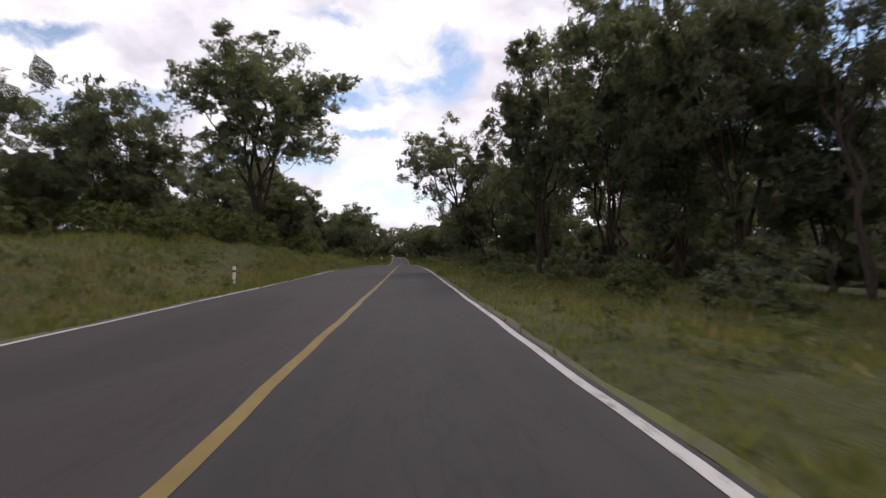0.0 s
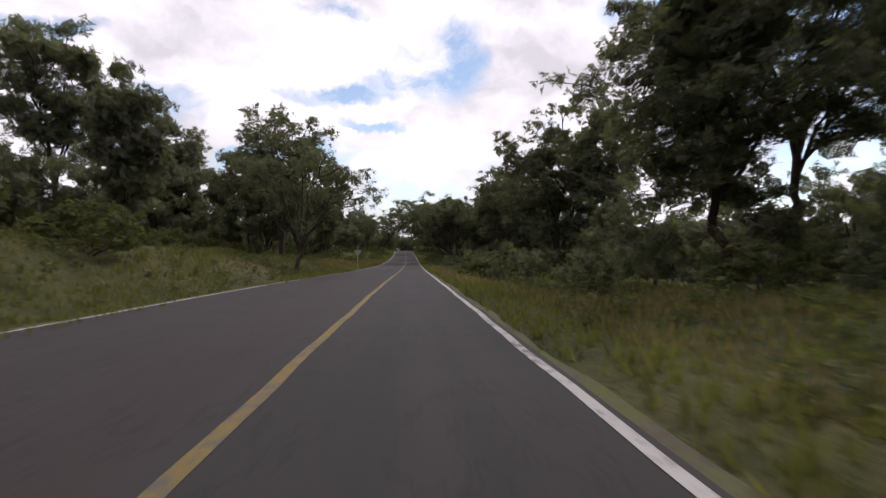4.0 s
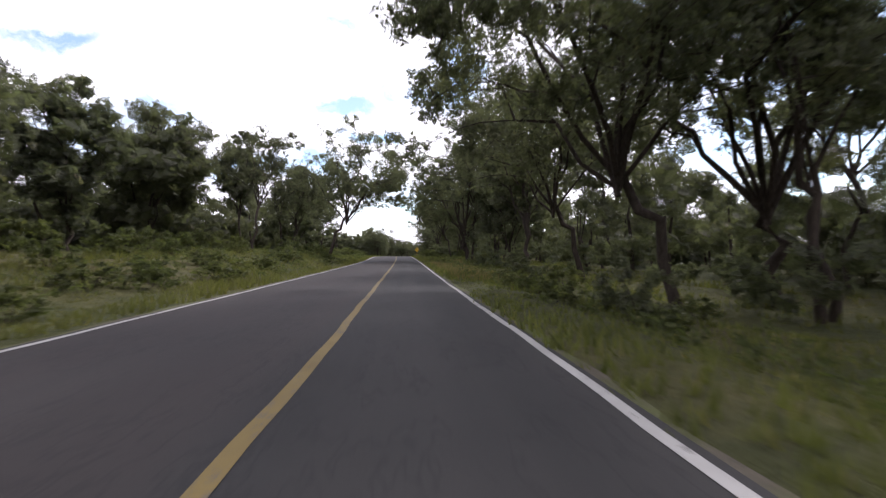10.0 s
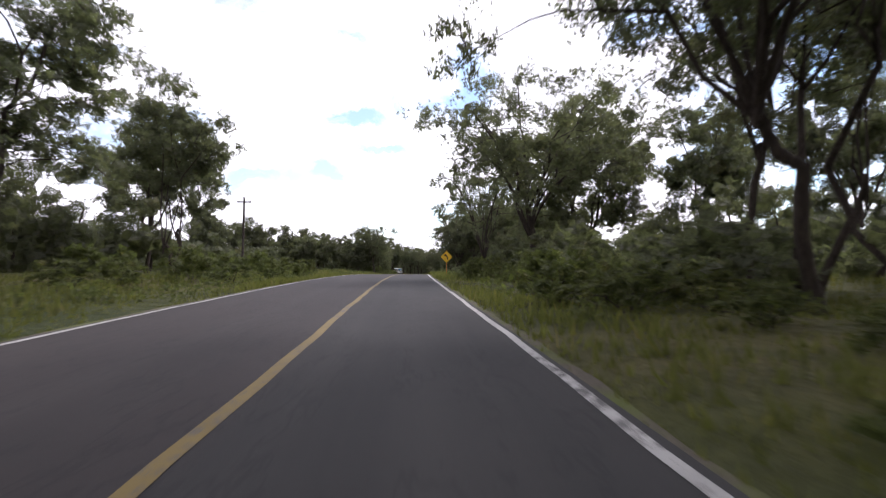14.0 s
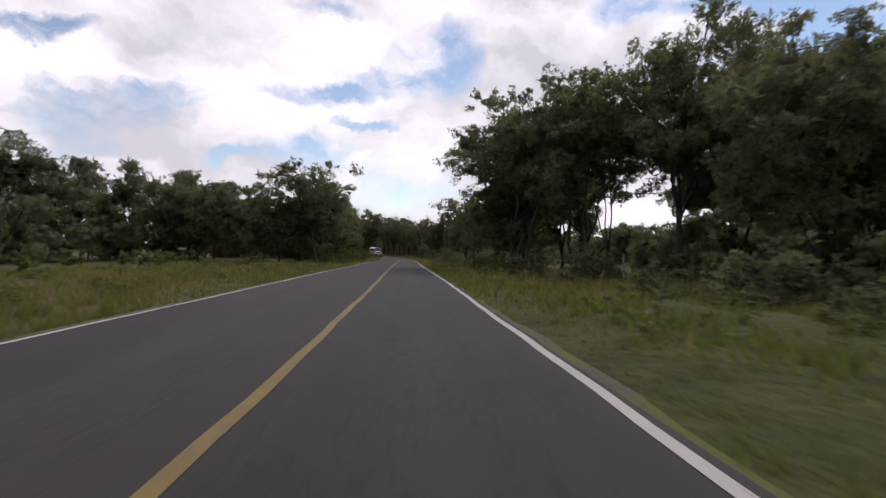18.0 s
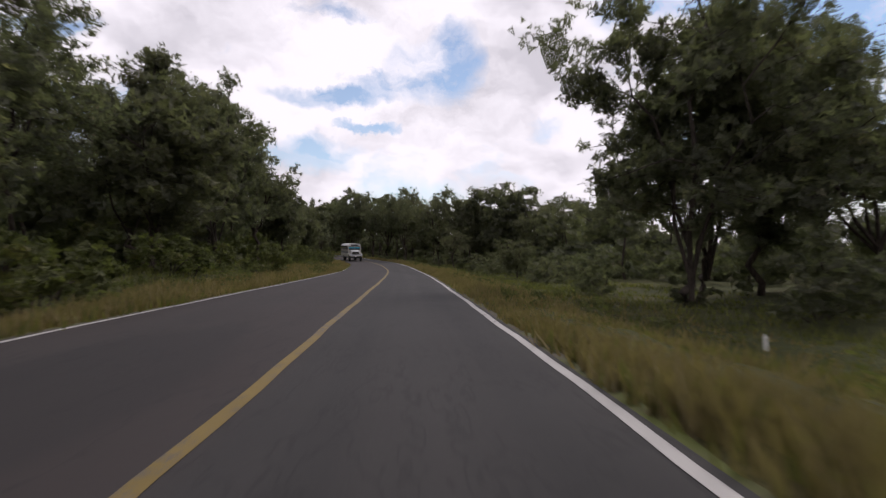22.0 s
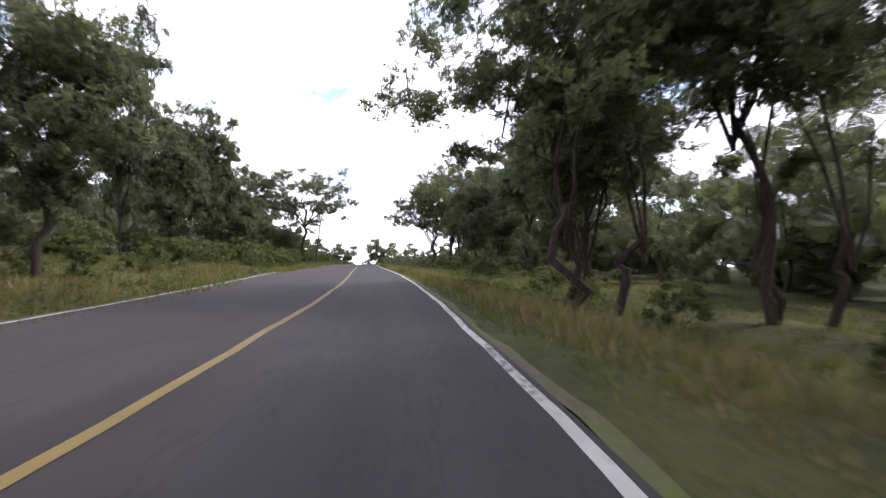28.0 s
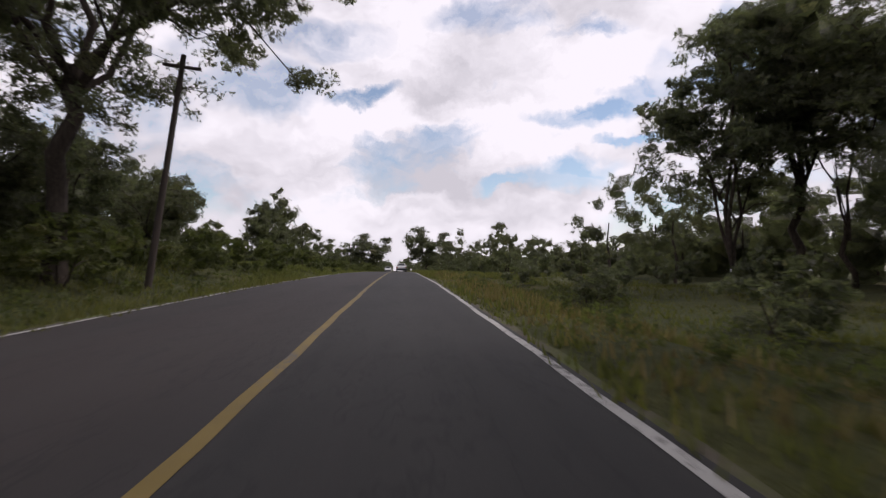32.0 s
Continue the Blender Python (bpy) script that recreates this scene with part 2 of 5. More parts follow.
def make_leaves(name, dark, light, yellow, glow=0.42, frayed=0.0):
    m = Mat(name, 0.72, 0, 0.2)
    isl = m.put("ShaderNodeNewGeometry").outputs["Random Per Island"]
    obj = m.put("ShaderNodeObjectInfo").outputs["Random"]
    c = m.ramp(isl, (0.0, dark), (0.6, light), (0.9, light), (1.0, yellow))
    c = m.mix(m.math("MULTIPLY", obj, 0.5), c, tuple((a + b) * 0.42 for a, b in zip(dark, yellow)))
    c = m.mix(m.ramp(m.noise(0.5, 3, 0.5), (0.4, (0, 0, 0)), (0.7, (0.5, 0.5, 0.5))), c, dark)
    if frayed:
        speck = m.noise(frayed * 0.6, 2, 0.5)
        c = m.mix(m.ramp(speck, (0.38, (0.6, 0.6, 0.6)), (0.6, (0, 0, 0))), c, tuple(v * 0.75 for v in dark))
        m.bump(speck, 0.9, 0.12)
    m.colour(c)
    thin = m.put("ShaderNodeBsdfTranslucent")
    m.link(m.mix(1.0, c, (1.5, 1.7, 0.9), "MULTIPLY"), thin.inputs["Color"])
    both = m.put("ShaderNodeMixShader")
    both.inputs[0].default_value = glow
    m.link(m.b.outputs[0], both.inputs[1])
    m.link(thin.outputs[0], both.inputs[2])
    top = both.outputs[0]
    if frayed:
        # each blade is a spray of leaflets with gaps between them
        gap = m.put("ShaderNodeBsdfTransparent")
        spray = m.put("ShaderNodeMixShader")
        m.link(m.math("GREATER_THAN", m.noise(frayed, 2, 0.5), 0.472), spray.inputs[0])
        m.link(gap.outputs[0], spray.inputs[1])
        m.link(top, spray.inputs[2])
        top = spray.outputs[0]
    m.link(top, m.t.nodes["Material Output"].inputs["Surface"])
    return m.m


def make_bark():
    m = Mat("bark", 0.95, 0, 0.15)
    vec = m.local()
    n = m.noise(3.0, 6, 0.7, vec, (4, 4, 0.7))
    obj = m.put("ShaderNodeObjectInfo").outputs["Random"]
    c = m.ramp(n, (0.35, (0.018, 0.014, 0.011)), (0.62, (0.075, 0.058, 0.045)), (0.8, (0.13, 0.115, 0.095)))
    c = m.mix(m.math("MULTIPLY", obj, 0.4), c, (0.06, 0.05, 0.042))
    m.colour(c)
    m.bump(n, 0.9, 0.05)
    return m.m


ASPHALT = make_asphalt()
WHITE_LINE = make_paint("white_road_paint", (0.36, 0.35, 0.33), 0.54)
YELLOW_LINE = make_paint("yellow_road_paint", (0.165, 0.117, 0.032), 0.54)
GROUND = make_ground()
GRAVEL = make_gravel()
LEAF_OAK = make_leaves("oak_leaves", (0.078, 0.083, 0.061), (0.150, 0.156, 0.106), (0.22, 0.194, 0.124), 0.48, 17)
LEAF_TALL = make_leaves("narrow_leaves", (0.064, 0.068, 0.051), (0.128, 0.132, 0.090), (0.19, 0.16, 0.105), 0.46, 18)
LEAF_BUSH = make_leaves("bush_leaves", (0.060, 0.070, 0.030), (0.120, 0.132, 0.052), (0.18, 0.16, 0.07), 0.42, 15)
GRASS_GREEN = make_leaves("green_grass", (0.070, 0.078, 0.026), (0.142, 0.146, 0.046), (0.22, 0.18, 0.075), 0.40)
GRASS_DRY = make_leaves("dry_grass", (0.10, 0.080, 0.038), (0.22, 0.17, 0.082), (0.32, 0.255, 0.14), 0.3)
BARK = make_bark()

# ---- the road's line: it runs under the car's track, and straight on before and after it ----
STEP = 2.0
S0, S1 = -80.0, 1100.0
way = np.array([row[:4] for row in PATH])
fine = np.arange(0, 32.001, 0.05)


def eased(v):
    """Smooth values between the half-second rows."""
    k = np.clip((fine * 2).astype(int), 0, len(v) - 2)
    f = fine * 2 - k
    g = np.gradient(v)
    a, c, ga, gc = v[k], v[k + 1], g[k], g[k + 1]
    return a * (1 + 2 * f) * (1 - f) ** 2 + ga * f * (1 - f) ** 2 + c * f * f * (3 - 2 * f) + gc * f * f * (f - 1)


tx, ty, tz = eased(way[:, 1]), eased(way[:, 2]), eased(way[:, 3])
ts = np.concatenate([[0], np.cumsum(np.hypot(np.diff(tx), np.diff(ty)))])
line_s = np.arange(S0, S1 + 0.1, STEP)
END = ts[-1]
last = math.atan2(-(tx[-1] - tx[-60]), ty[-1] - ty[-60])
line_x = np.where(line_s > END, tx[-1] - np.sin(last) * (line_s - END), np.interp(line_s, ts, tx))
line_y = np.where(line_s > END, ty[-1] + np.cos(last) * (line_s - END), np.where(line_s < 0, line_s, np.interp(line_s, ts, ty)))
# beyond the end the road climbs to a low crest and falls away
line_z = np.where(line_s > END, tz[-1] + np.interp(line_s - END, (0, 25, 55, 95, 160, 460), (0, 0.65, 1.05, 1.2, 0.9, 0.9)), np.interp(line_s, ts, tz))
line_h = np.unwrap(np.arctan2(-np.gradient(line_x), np.gradient(line_y)))
for _ in range(3):
    line_h[1:-1] = (line_h[:-2] + 2 * line_h[1:-1] + line_h[2:]) / 4
    line_z[1:-1] = (line_z[:-2] + 2 * line_z[1:-1] + line_z[2:]) / 4


def route(s, l=0.0):
    """x, y, road height and heading at s metres along, l metres to the right of the car's line."""
    h = np.interp(s, line_s, line_h)
    return (np.interp(s, line_s, line_x) + l * np.cos(h), np.interp(s, line_s, line_y) + l * np.sin(h), np.interp(s, line_s, line_z), h)


BANK = np.array(((-80, 0.8), (0, 1.2), (40, 2.4), (100, 2.2), (150, 1.0), (200, 0.5), (225, 1.3), (255, 1.2), (285, 0.6), (300, 0.5), (400, 0.2), (450, 0.3), (500, 0.7),
                 (560, 0.9), (620, 0.8), (660, 1.4), (720, 0.8), (1100, 0.5)))
DROP = np.array(((-80, 0.4), (30, 0.5), (49, 0.95), (66, -0.1), (80, -0.75), (92, -0.3), (110, 0.7), (200, 0.6), (280, 0.2), (300, -0.4), (318, -0.1), (332, 0.5), (440, 0.5), (490, 1.2), (560, 1.0), (600, 0.6), (1100, 0.4)))
# the painted lines beside the car's track: distance along, left edge line, centre line, right edge line
LANES = np.array(((-80, -6.0, -1.4, 1.78), (0, -5.75, -1.38, 1.78), (35, -6.6, -1.5, 1.68), (55, -7.1, -1.48, 1.6), (75, -7.1, -1.45, 1.58), (110, -6.5, -1.15, 1.68), (145, -6.2, -1.08, 1.82),
                  (165, -5.7, -1.10, 1.80), (190, -5.9, -1.13, 1.78), (207, -5.4, -1.12, 1.86), (230, -5.8, -1.35, 1.78), (265, -5.9, -1.56, 1.70), (300, -5.9, -1.45, 1.72),
                  (345, -6.0, -1.42, 1.80), (385, -5.95, -1.36, 1.86), (410, -6.1, -1.56, 1.72), (445, -6.2, -1.52, 1.75), (470, -6.1, -1.42, 1.75), (500, -6.3, -1.50, 1.68),
                  (535, -6.8, -2.15, 1.50), (550, -7.3, -2.45, 1.22), (572, -7.4, -2.25, 1.25), (590, -7.1, -1.75, 1.52), (615, -6.9, -1.36, 1.68), (650, -6.5, -1.42, 1.88), (1100, -6.2, -1.42, 1.78)))


def lane(k, s):
    return np.interp(s, LANES[:, 0], LANES[:, k])


def smooth(x):
    x = np.clip(x, 0, 1)
    return x * x * (3 - 2 * x)


def rough_ground(x, y):
    return 0.16 * np.sin(0.31 * x + 1.3) * np.sin(0.27 * y) + 0.10 * np.sin(0.9 * x + 0.6 * y) + 0.35 * np.sin(0.045 * x + 2) * np.sin(0.052 * y + 0.6)


def lie(s, l):
    """The ground's height beside the road, over the road's own height."""
    bank, drop = np.interp(s, BANK[:, 0], BANK[:, 1]), np.interp(s, DROP[:, 0], DROP[:, 1])
    left = -0.10 + bank * smooth((-l - 7.5) / 7.0) + 0.5 * bank * smooth((-l - 15) / 25)
    right = -0.06 + 0.10 * smooth((l - 1.9) / 0.9) - drop * smooth((l - 3.2) / 4.0)
    return np.where(l < 0, left, right)


def ground_at(s, l):
    x, y, z, h = route(s, l)
    far = np.where(l < 0, -l - 6.5, l - 2.2)
    return float(z + lie(np.float64(s), np.float64(l)) + rough_ground(x, y) * smooth(far / 5.0))


# ---- builders ----


def mesh_of(name, verts, faces, mats=(), slots=None, uvs=None, smooth_shade=False):
    me = bpy.data.meshes.new(name)
    verts, faces = np.asarray(verts, dtype=np.float32), np.asarray(faces, dtype=np.int32)
    me.vertices.add(len(verts))
    me.vertices.foreach_set("co", verts.ravel())
    k = faces.shape[1]
    me.loops.add(faces.size)
    me.loops.foreach_set("vertex_index", faces.ravel())
    me.polygons.add(len(faces))
    me.polygons.foreach_set("loop_start", np.arange(0, faces.size, k, dtype=np.int32))
    for m in mats:
        me.materials.append(m)
    if slots is not None:
        me.polygons.foreach_set("material_index", np.asarray(slots, dtype=np.int32))
    if uvs is not None:
        lay = me.uv_layers.new(name="UVMap")
        lay.data.foreach_set("uv", np.asarray(uvs, dtype=np.float32)[faces.ravel()].ravel())
    if smooth_shade:
        me.polygons.foreach_set("use_smooth", np.ones(len(faces), dtype=bool))
    me.update()
    me.validate()
    return me


def part(name, shape, material, parent=None, label=""):
    """Link a bmesh or a mesh as one object under a thing or a part."""
    if isinstance(shape, bmesh.types.BMesh):
        me = bpy.data.meshes.new(name)
        shape.to_mesh(me)
        shape.free()
    else:
        me = shape
    if material is not None and not me.materials:
        me.materials.append(material)
    ob = new(name, me)
    ob.parent = parent
    return tagged(ob, label)


def ribbon(s_from, s_to, l0, l1, lift, step=2.0, cross=1, wob=0.0):
    """A strip along the road between two offsets: vertices, faces, and metres across and along as UV."""
    ss = np.arange(s_from, s_to + 0.01, step)
    S = np.repeat(ss[:, None], cross + 1, axis=1)
    t = np.linspace(0, 1, cross + 1)[None]
    L = l0(S) * (1 - t) + l1(S) * t
    if wob:
        L = L + wob * (np.sin(S * 0.7) + np.sin(S * 1.93 + 1)) * 0.5
    X, Y, Z, H = route(S, L)
    V = np.stack([X, Y, Z + lift], -1).reshape(-1, 3)
    n, k = len(ss), cross + 1
    i = (np.arange(n - 1)[:, None] * k + np.arange(cross)[None]).ravel()
    Fc = np.stack([i, i + 1, i + k + 1, i + k], -1)
    return V, Fc, np.stack([L, S], -1).reshape(-1, 2)


def tube(points, radii, sides=7):
    """A tapered limb along a line of points."""
    pts = np.asarray(points, dtype=float)
    d = np.gradient(pts, axis=0)
    d /= np.linalg.norm(d, axis=1)[:, None] + 1e-9
    up = np.where(np.abs(d[:, 2:3]) > 0.9, np.array([[1.0, 0, 0]]), np.array([[0, 0, 1.0]]))
    a = np.cross(d, up)
    a /= np.linalg.norm(a, axis=1)[:, None] + 1e-9
    b = np.cross(d, a)
    ang = np.arange(sides) * 2 * math.pi / sides
    ring = np.cos(ang)[None, :, None] * a[:, None] + np.sin(ang)[None, :, None] * b[:, None]
    V = (pts[:, None] + ring * np.asarray(radii)[:, None, None]).reshape(-1, 3)
    n = len(pts)
    i = (np.arange(n - 1)[:, None] * sides + np.arange(sides)[None]).ravel()
    j = (np.arange(n - 1)[:, None] * sides + (np.arange(sides)[None] + 1) % sides).ravel()
    return V, np.stack([i, j, j + sides, i + sides], -1)


def joined(pieces):
    V, Fc, o = [], [], 0
    for v, f in pieces:
        V.append(v)
        Fc.append(f + o)
        o += len(v)
    return np.concatenate(V), np.concatenate(Fc)


GOLD = (1 + math.sqrt(5)) / 2
ICO_V = np.array([(x, y, 0) for x in (-1, 1) for y in (-GOLD, GOLD)] + [(0, x, y) for x in (-1, 1) for y in (-GOLD, GOLD)] + [(y, 0, x) for x in (-1, 1) for y in (-GOLD, GOLD)])
ICO_V = ICO_V / np.linalg.norm(ICO_V[0])
ICO_F = np.array([t for t in ((i, j, k) for i in range(12) for j in range(i + 1, 12) for k in range(j + 1, 12))
                  if all(np.linalg.norm(ICO_V[p] - ICO_V[q]) < 1.2 for p, q in ((t[0], t[1]), (t[1], t[2]), (t[0], t[2])))])


def hearts(rng, centres, radii, flat=0.9):
    """The dense inside of each clump of leaves: a crumpled lump, torn open by the leaf pattern."""
    n = len(centres)
    k = radii[:, None] * (0.62 + 0.62 * rng.random((n, 12)))
    V = centres[:, None] + ICO_V[None] * k[..., None] * np.array([1, 1, flat])
    return V.reshape(-1, 3), (np.arange(n)[:, None, None] * 12 + ICO_F[None]).reshape(-1, 3)


def foliage(rng, centres, spread, count, size, droop=0.0, heart=0.62, tufts=9):
    """Leaves round clump centres: small pointed blades, gathered in tufts about each clump's dense heart. Also gives the tufts' places."""
    k = len(centres)
    d = rng.normal(size=(k * tufts, 3))
    d /= np.linalg.norm(d, axis=1)[:, None]
    sp = np.repeat(spread, tufts)
    tc = np.repeat(centres, tufts, axis=0) + d * (sp * (0.45 + 0.55 * rng.random(k * tufts)))[:, None] * np.array([1, 1, 0.70])
    per = max(1, count // tufts)
    c, ts = np.repeat(tc, per, axis=0), np.repeat(sp * (0.24 + 0.24 * rng.random(len(sp))), per)[:, None]
    n = len(c)
    d = rng.normal(size=(n, 3))
    d /= np.linalg.norm(d, axis=1)[:, None]
    p = c + d * (rng.random(n)[:, None] ** 0.6) * ts * np.array([1, 1, 0.8])
    ax = d * 0.7 + rng.normal(size=(n, 3)) * 0.8 + np.array([0, 0, -droop])
    ax /= np.linalg.norm(ax, axis=1)[:, None]
    side = np.cross(ax, rng.normal(size=(n, 3)))
    side /= np.linalg.norm(side, axis=1)[:, None] + 1e-9
    ln = size * (0.6 + 0.8 * rng.random(n))[:, None]
    wd = ln * (0.36 + 0.18 * rng.random(n))[:, None]
    V = np.stack([p - ax * ln * 0.3 - side * wd, p - ax * ln * 0.1 + side * wd, p + ax * ln * 0.7], 1).reshape(-1, 3)
    leaves = (V, np.arange(len(V)).reshape(-1, 3))
    if heart:
        leaves = joined([leaves, hearts(rng, centres, spread * heart)])
    return (*leaves, tc)


def wander(rng, a, b, n, bend):
    """A crooked line from a to b."""
    t = np.linspace(0, 1, n)[:, None]
    w = rng.normal(size=(n, 3)) * bend * np.sin(t * math.pi)
    sag = np.array([0, 0, 1.0]) * np.linalg.norm(b - a) * 0.10 * np.sin(t * math.pi)
    return a + (b - a) * t + w + sag


def tree_kind(name, seed, height, radius, limbs, lobes, per, leaf, leaves, base=0.36, label="", stems=1, lean=0.0, low=0.30, lobe=0.20, heart=0.62, twigs=True, towards=None):
    """A broadleaf tree: crooked trunk, limbs that fork, leafy lobes at their ends with gaps between."""
    rng = np.random.default_rng(seed)
    wood, ends = [], []
    girth = math.sqrt(height * 2.2 * radius)
    size = math.sqrt(radius * 0.46 * height)
    for k in range(stems):
        off = np.array([rng.normal() * 0.35, rng.normal() * 0.35, 0]) * (stems > 1)
        turn = rng.random() * 6.28 if towards is None else towards
        fork = np.array([math.cos(turn) * lean * height + off[0] * 2, math.sin(turn) * lean * height + off[1] * 2, height * (base + 0.05 * rng.normal())])
        r0 = (0.012 if name == "slender_tree" or towards else 0.0155) * girth / math.sqrt(stems)
        trunk = wander(rng, off + np.array([0, 0, -0.6]), fork, 7, 0.016 * height)
        rad = np.linspace(r0, r0 * 0.68, 7)
        rad[0] *= 1.35
        wood.append(tube(trunk, rad, 8))
        for i in range(max(2, limbs // stems)):
            az = turn + i * 2.4 + rng.normal() * 0.35
            reach = radius * (0.40 + 0.45 * rng.random())
            top = height * (0.52 + 0.36 * rng.random())
            if i == 0:
                reach, top = reach * 0.3, height * 0.9
            end = fork + np.array([math.cos(az) * reach, math.sin(az) * reach, top - fork[2]])
            limb = wander(rng, trunk[-1] - np.array([0, 0, 0.4 + 0.8 * rng.random()]), end, 7, 0.026 * height)
            lr = r0 * (0.38 + 0.2 * rng.random())
            wood.append(tube(limb, np.linspace(lr, lr * 0.28, 7), 5))
            ends.append(limb[-1])
            for j in range(4):
                start = limb[2 + j]
                az2 = az + rng.normal() * 1.1
                rr = radius * (0.25 + 0.38 * rng.random())
                tip = start + np.array([math.cos(az2) * rr, math.sin(az2) * rr, height * (-0.06 + 0.20 * rng.random())])
                out = math.hypot(tip[0] - fork[0], tip[1] - fork[1])
                if out > 0.92 * radius:
                    tip[:2] = fork[:2] + (tip[:2] - fork[:2]) * 0.92 * radius / out
                twig = wander(rng, start, tip, 5, 0.018 * height)
                wood.append(tube(twig, np.linspace(lr * 0.38, lr * 0.10, 5), 3))
                ends.append(twig[-1])
    ends = np.array(ends)
    # further lobes fill an uneven crown from its foot to its top
    d = rng.normal(size=(lobes, 3))
    d /= np.linalg.norm(d, axis=1)[:, None]
    lump = 0.78 + 0.22 * np.sin(d[:, 0] * 3.1 + seed) * np.cos(d[:, 1] * 2.7 + d[:, 2] * 2 + seed)
    pull = 0.6 if towards is None else 1.0
    mid = np.array([ends[:, 0].mean() * pull, ends[:, 1].mean() * pull, height * (low + 0.98) / 2])
    fill = mid + d * (lump * (0.35 + 0.65 * rng.random(lobes) ** 0.6))[:, None] * np.array([radius * 0.93, radius * 0.93, height * (0.98 - low) / 2 * 0.93])
    cent = np.concatenate([ends, fill])
    spread = np.minimum(size * lobe * (0.6 + 0.8 * rng.random(len(cent))), radius * 0.42)
    V, Fc, tufts = foliage(rng, cent, spread, per, leaf, 0.0, heart)
    if twigs:
        stride = len(tufts) // len(cent)
        for i in range(0, len(tufts), 3):
            wood.append(tube(np.array([cent[i // stride], tufts[i]]), [0.03, 0.012], 3))
    thing = new(name)
    W, Fw = joined(wood)
    part("trunk", mesh_of("trunk", W, Fw, [BARK], smooth_shade=True), None, thing)
    part("crown", mesh_of("crown", V, Fc, [leaves]), None, thing)
    return tagged(thing, label, "tree")


def bush_kind(name, seed, radius, height, clumps, per, leaf, leaves, label):
    rng = np.random.default_rng(seed)
    az, rr = rng.random(clumps) * 6.283, np.sqrt(rng.random(clumps)) * radius * 0.85
    top = height * (1 - 0.55 * (rr / radius) ** 2) * (0.75 + 0.35 * rng.random(clumps))
    cent = np.stack([np.cos(az) * rr, np.sin(az) * rr, top * (0.15 + 0.75 * rng.random(clumps))], -1)
    V, Fc, _ = foliage(rng, cent, radius * (0.18 + 0.16 * rng.random(clumps)), per, leaf, 0.0, 0.5)
    thing = new(name)
    stems = [tube(wander(rng, np.array([0.1 * rng.normal(), 0.1 * rng.normal(), -0.3]), c, 4, 0.05), np.linspace(0.035, 0.01, 4), 4) for c in cent[::4]]
    part("stem", mesh_of("stem", *joined(stems), [BARK]), None, thing)
    part("foliage", mesh_of("foliage", V, Fc, [leaves]), None, thing)
    return tagged(thing, label, "bush")


# ---- kinds of plants: each is built when it is first planted, and copied from then on ----
OAK = "dark green broadleaf oak with a crooked trunk beside the road"
EDGE_OAK = "dense round-headed green oak at the wood's edge"
SLENDER = "tall slender tree with a thin open crown"
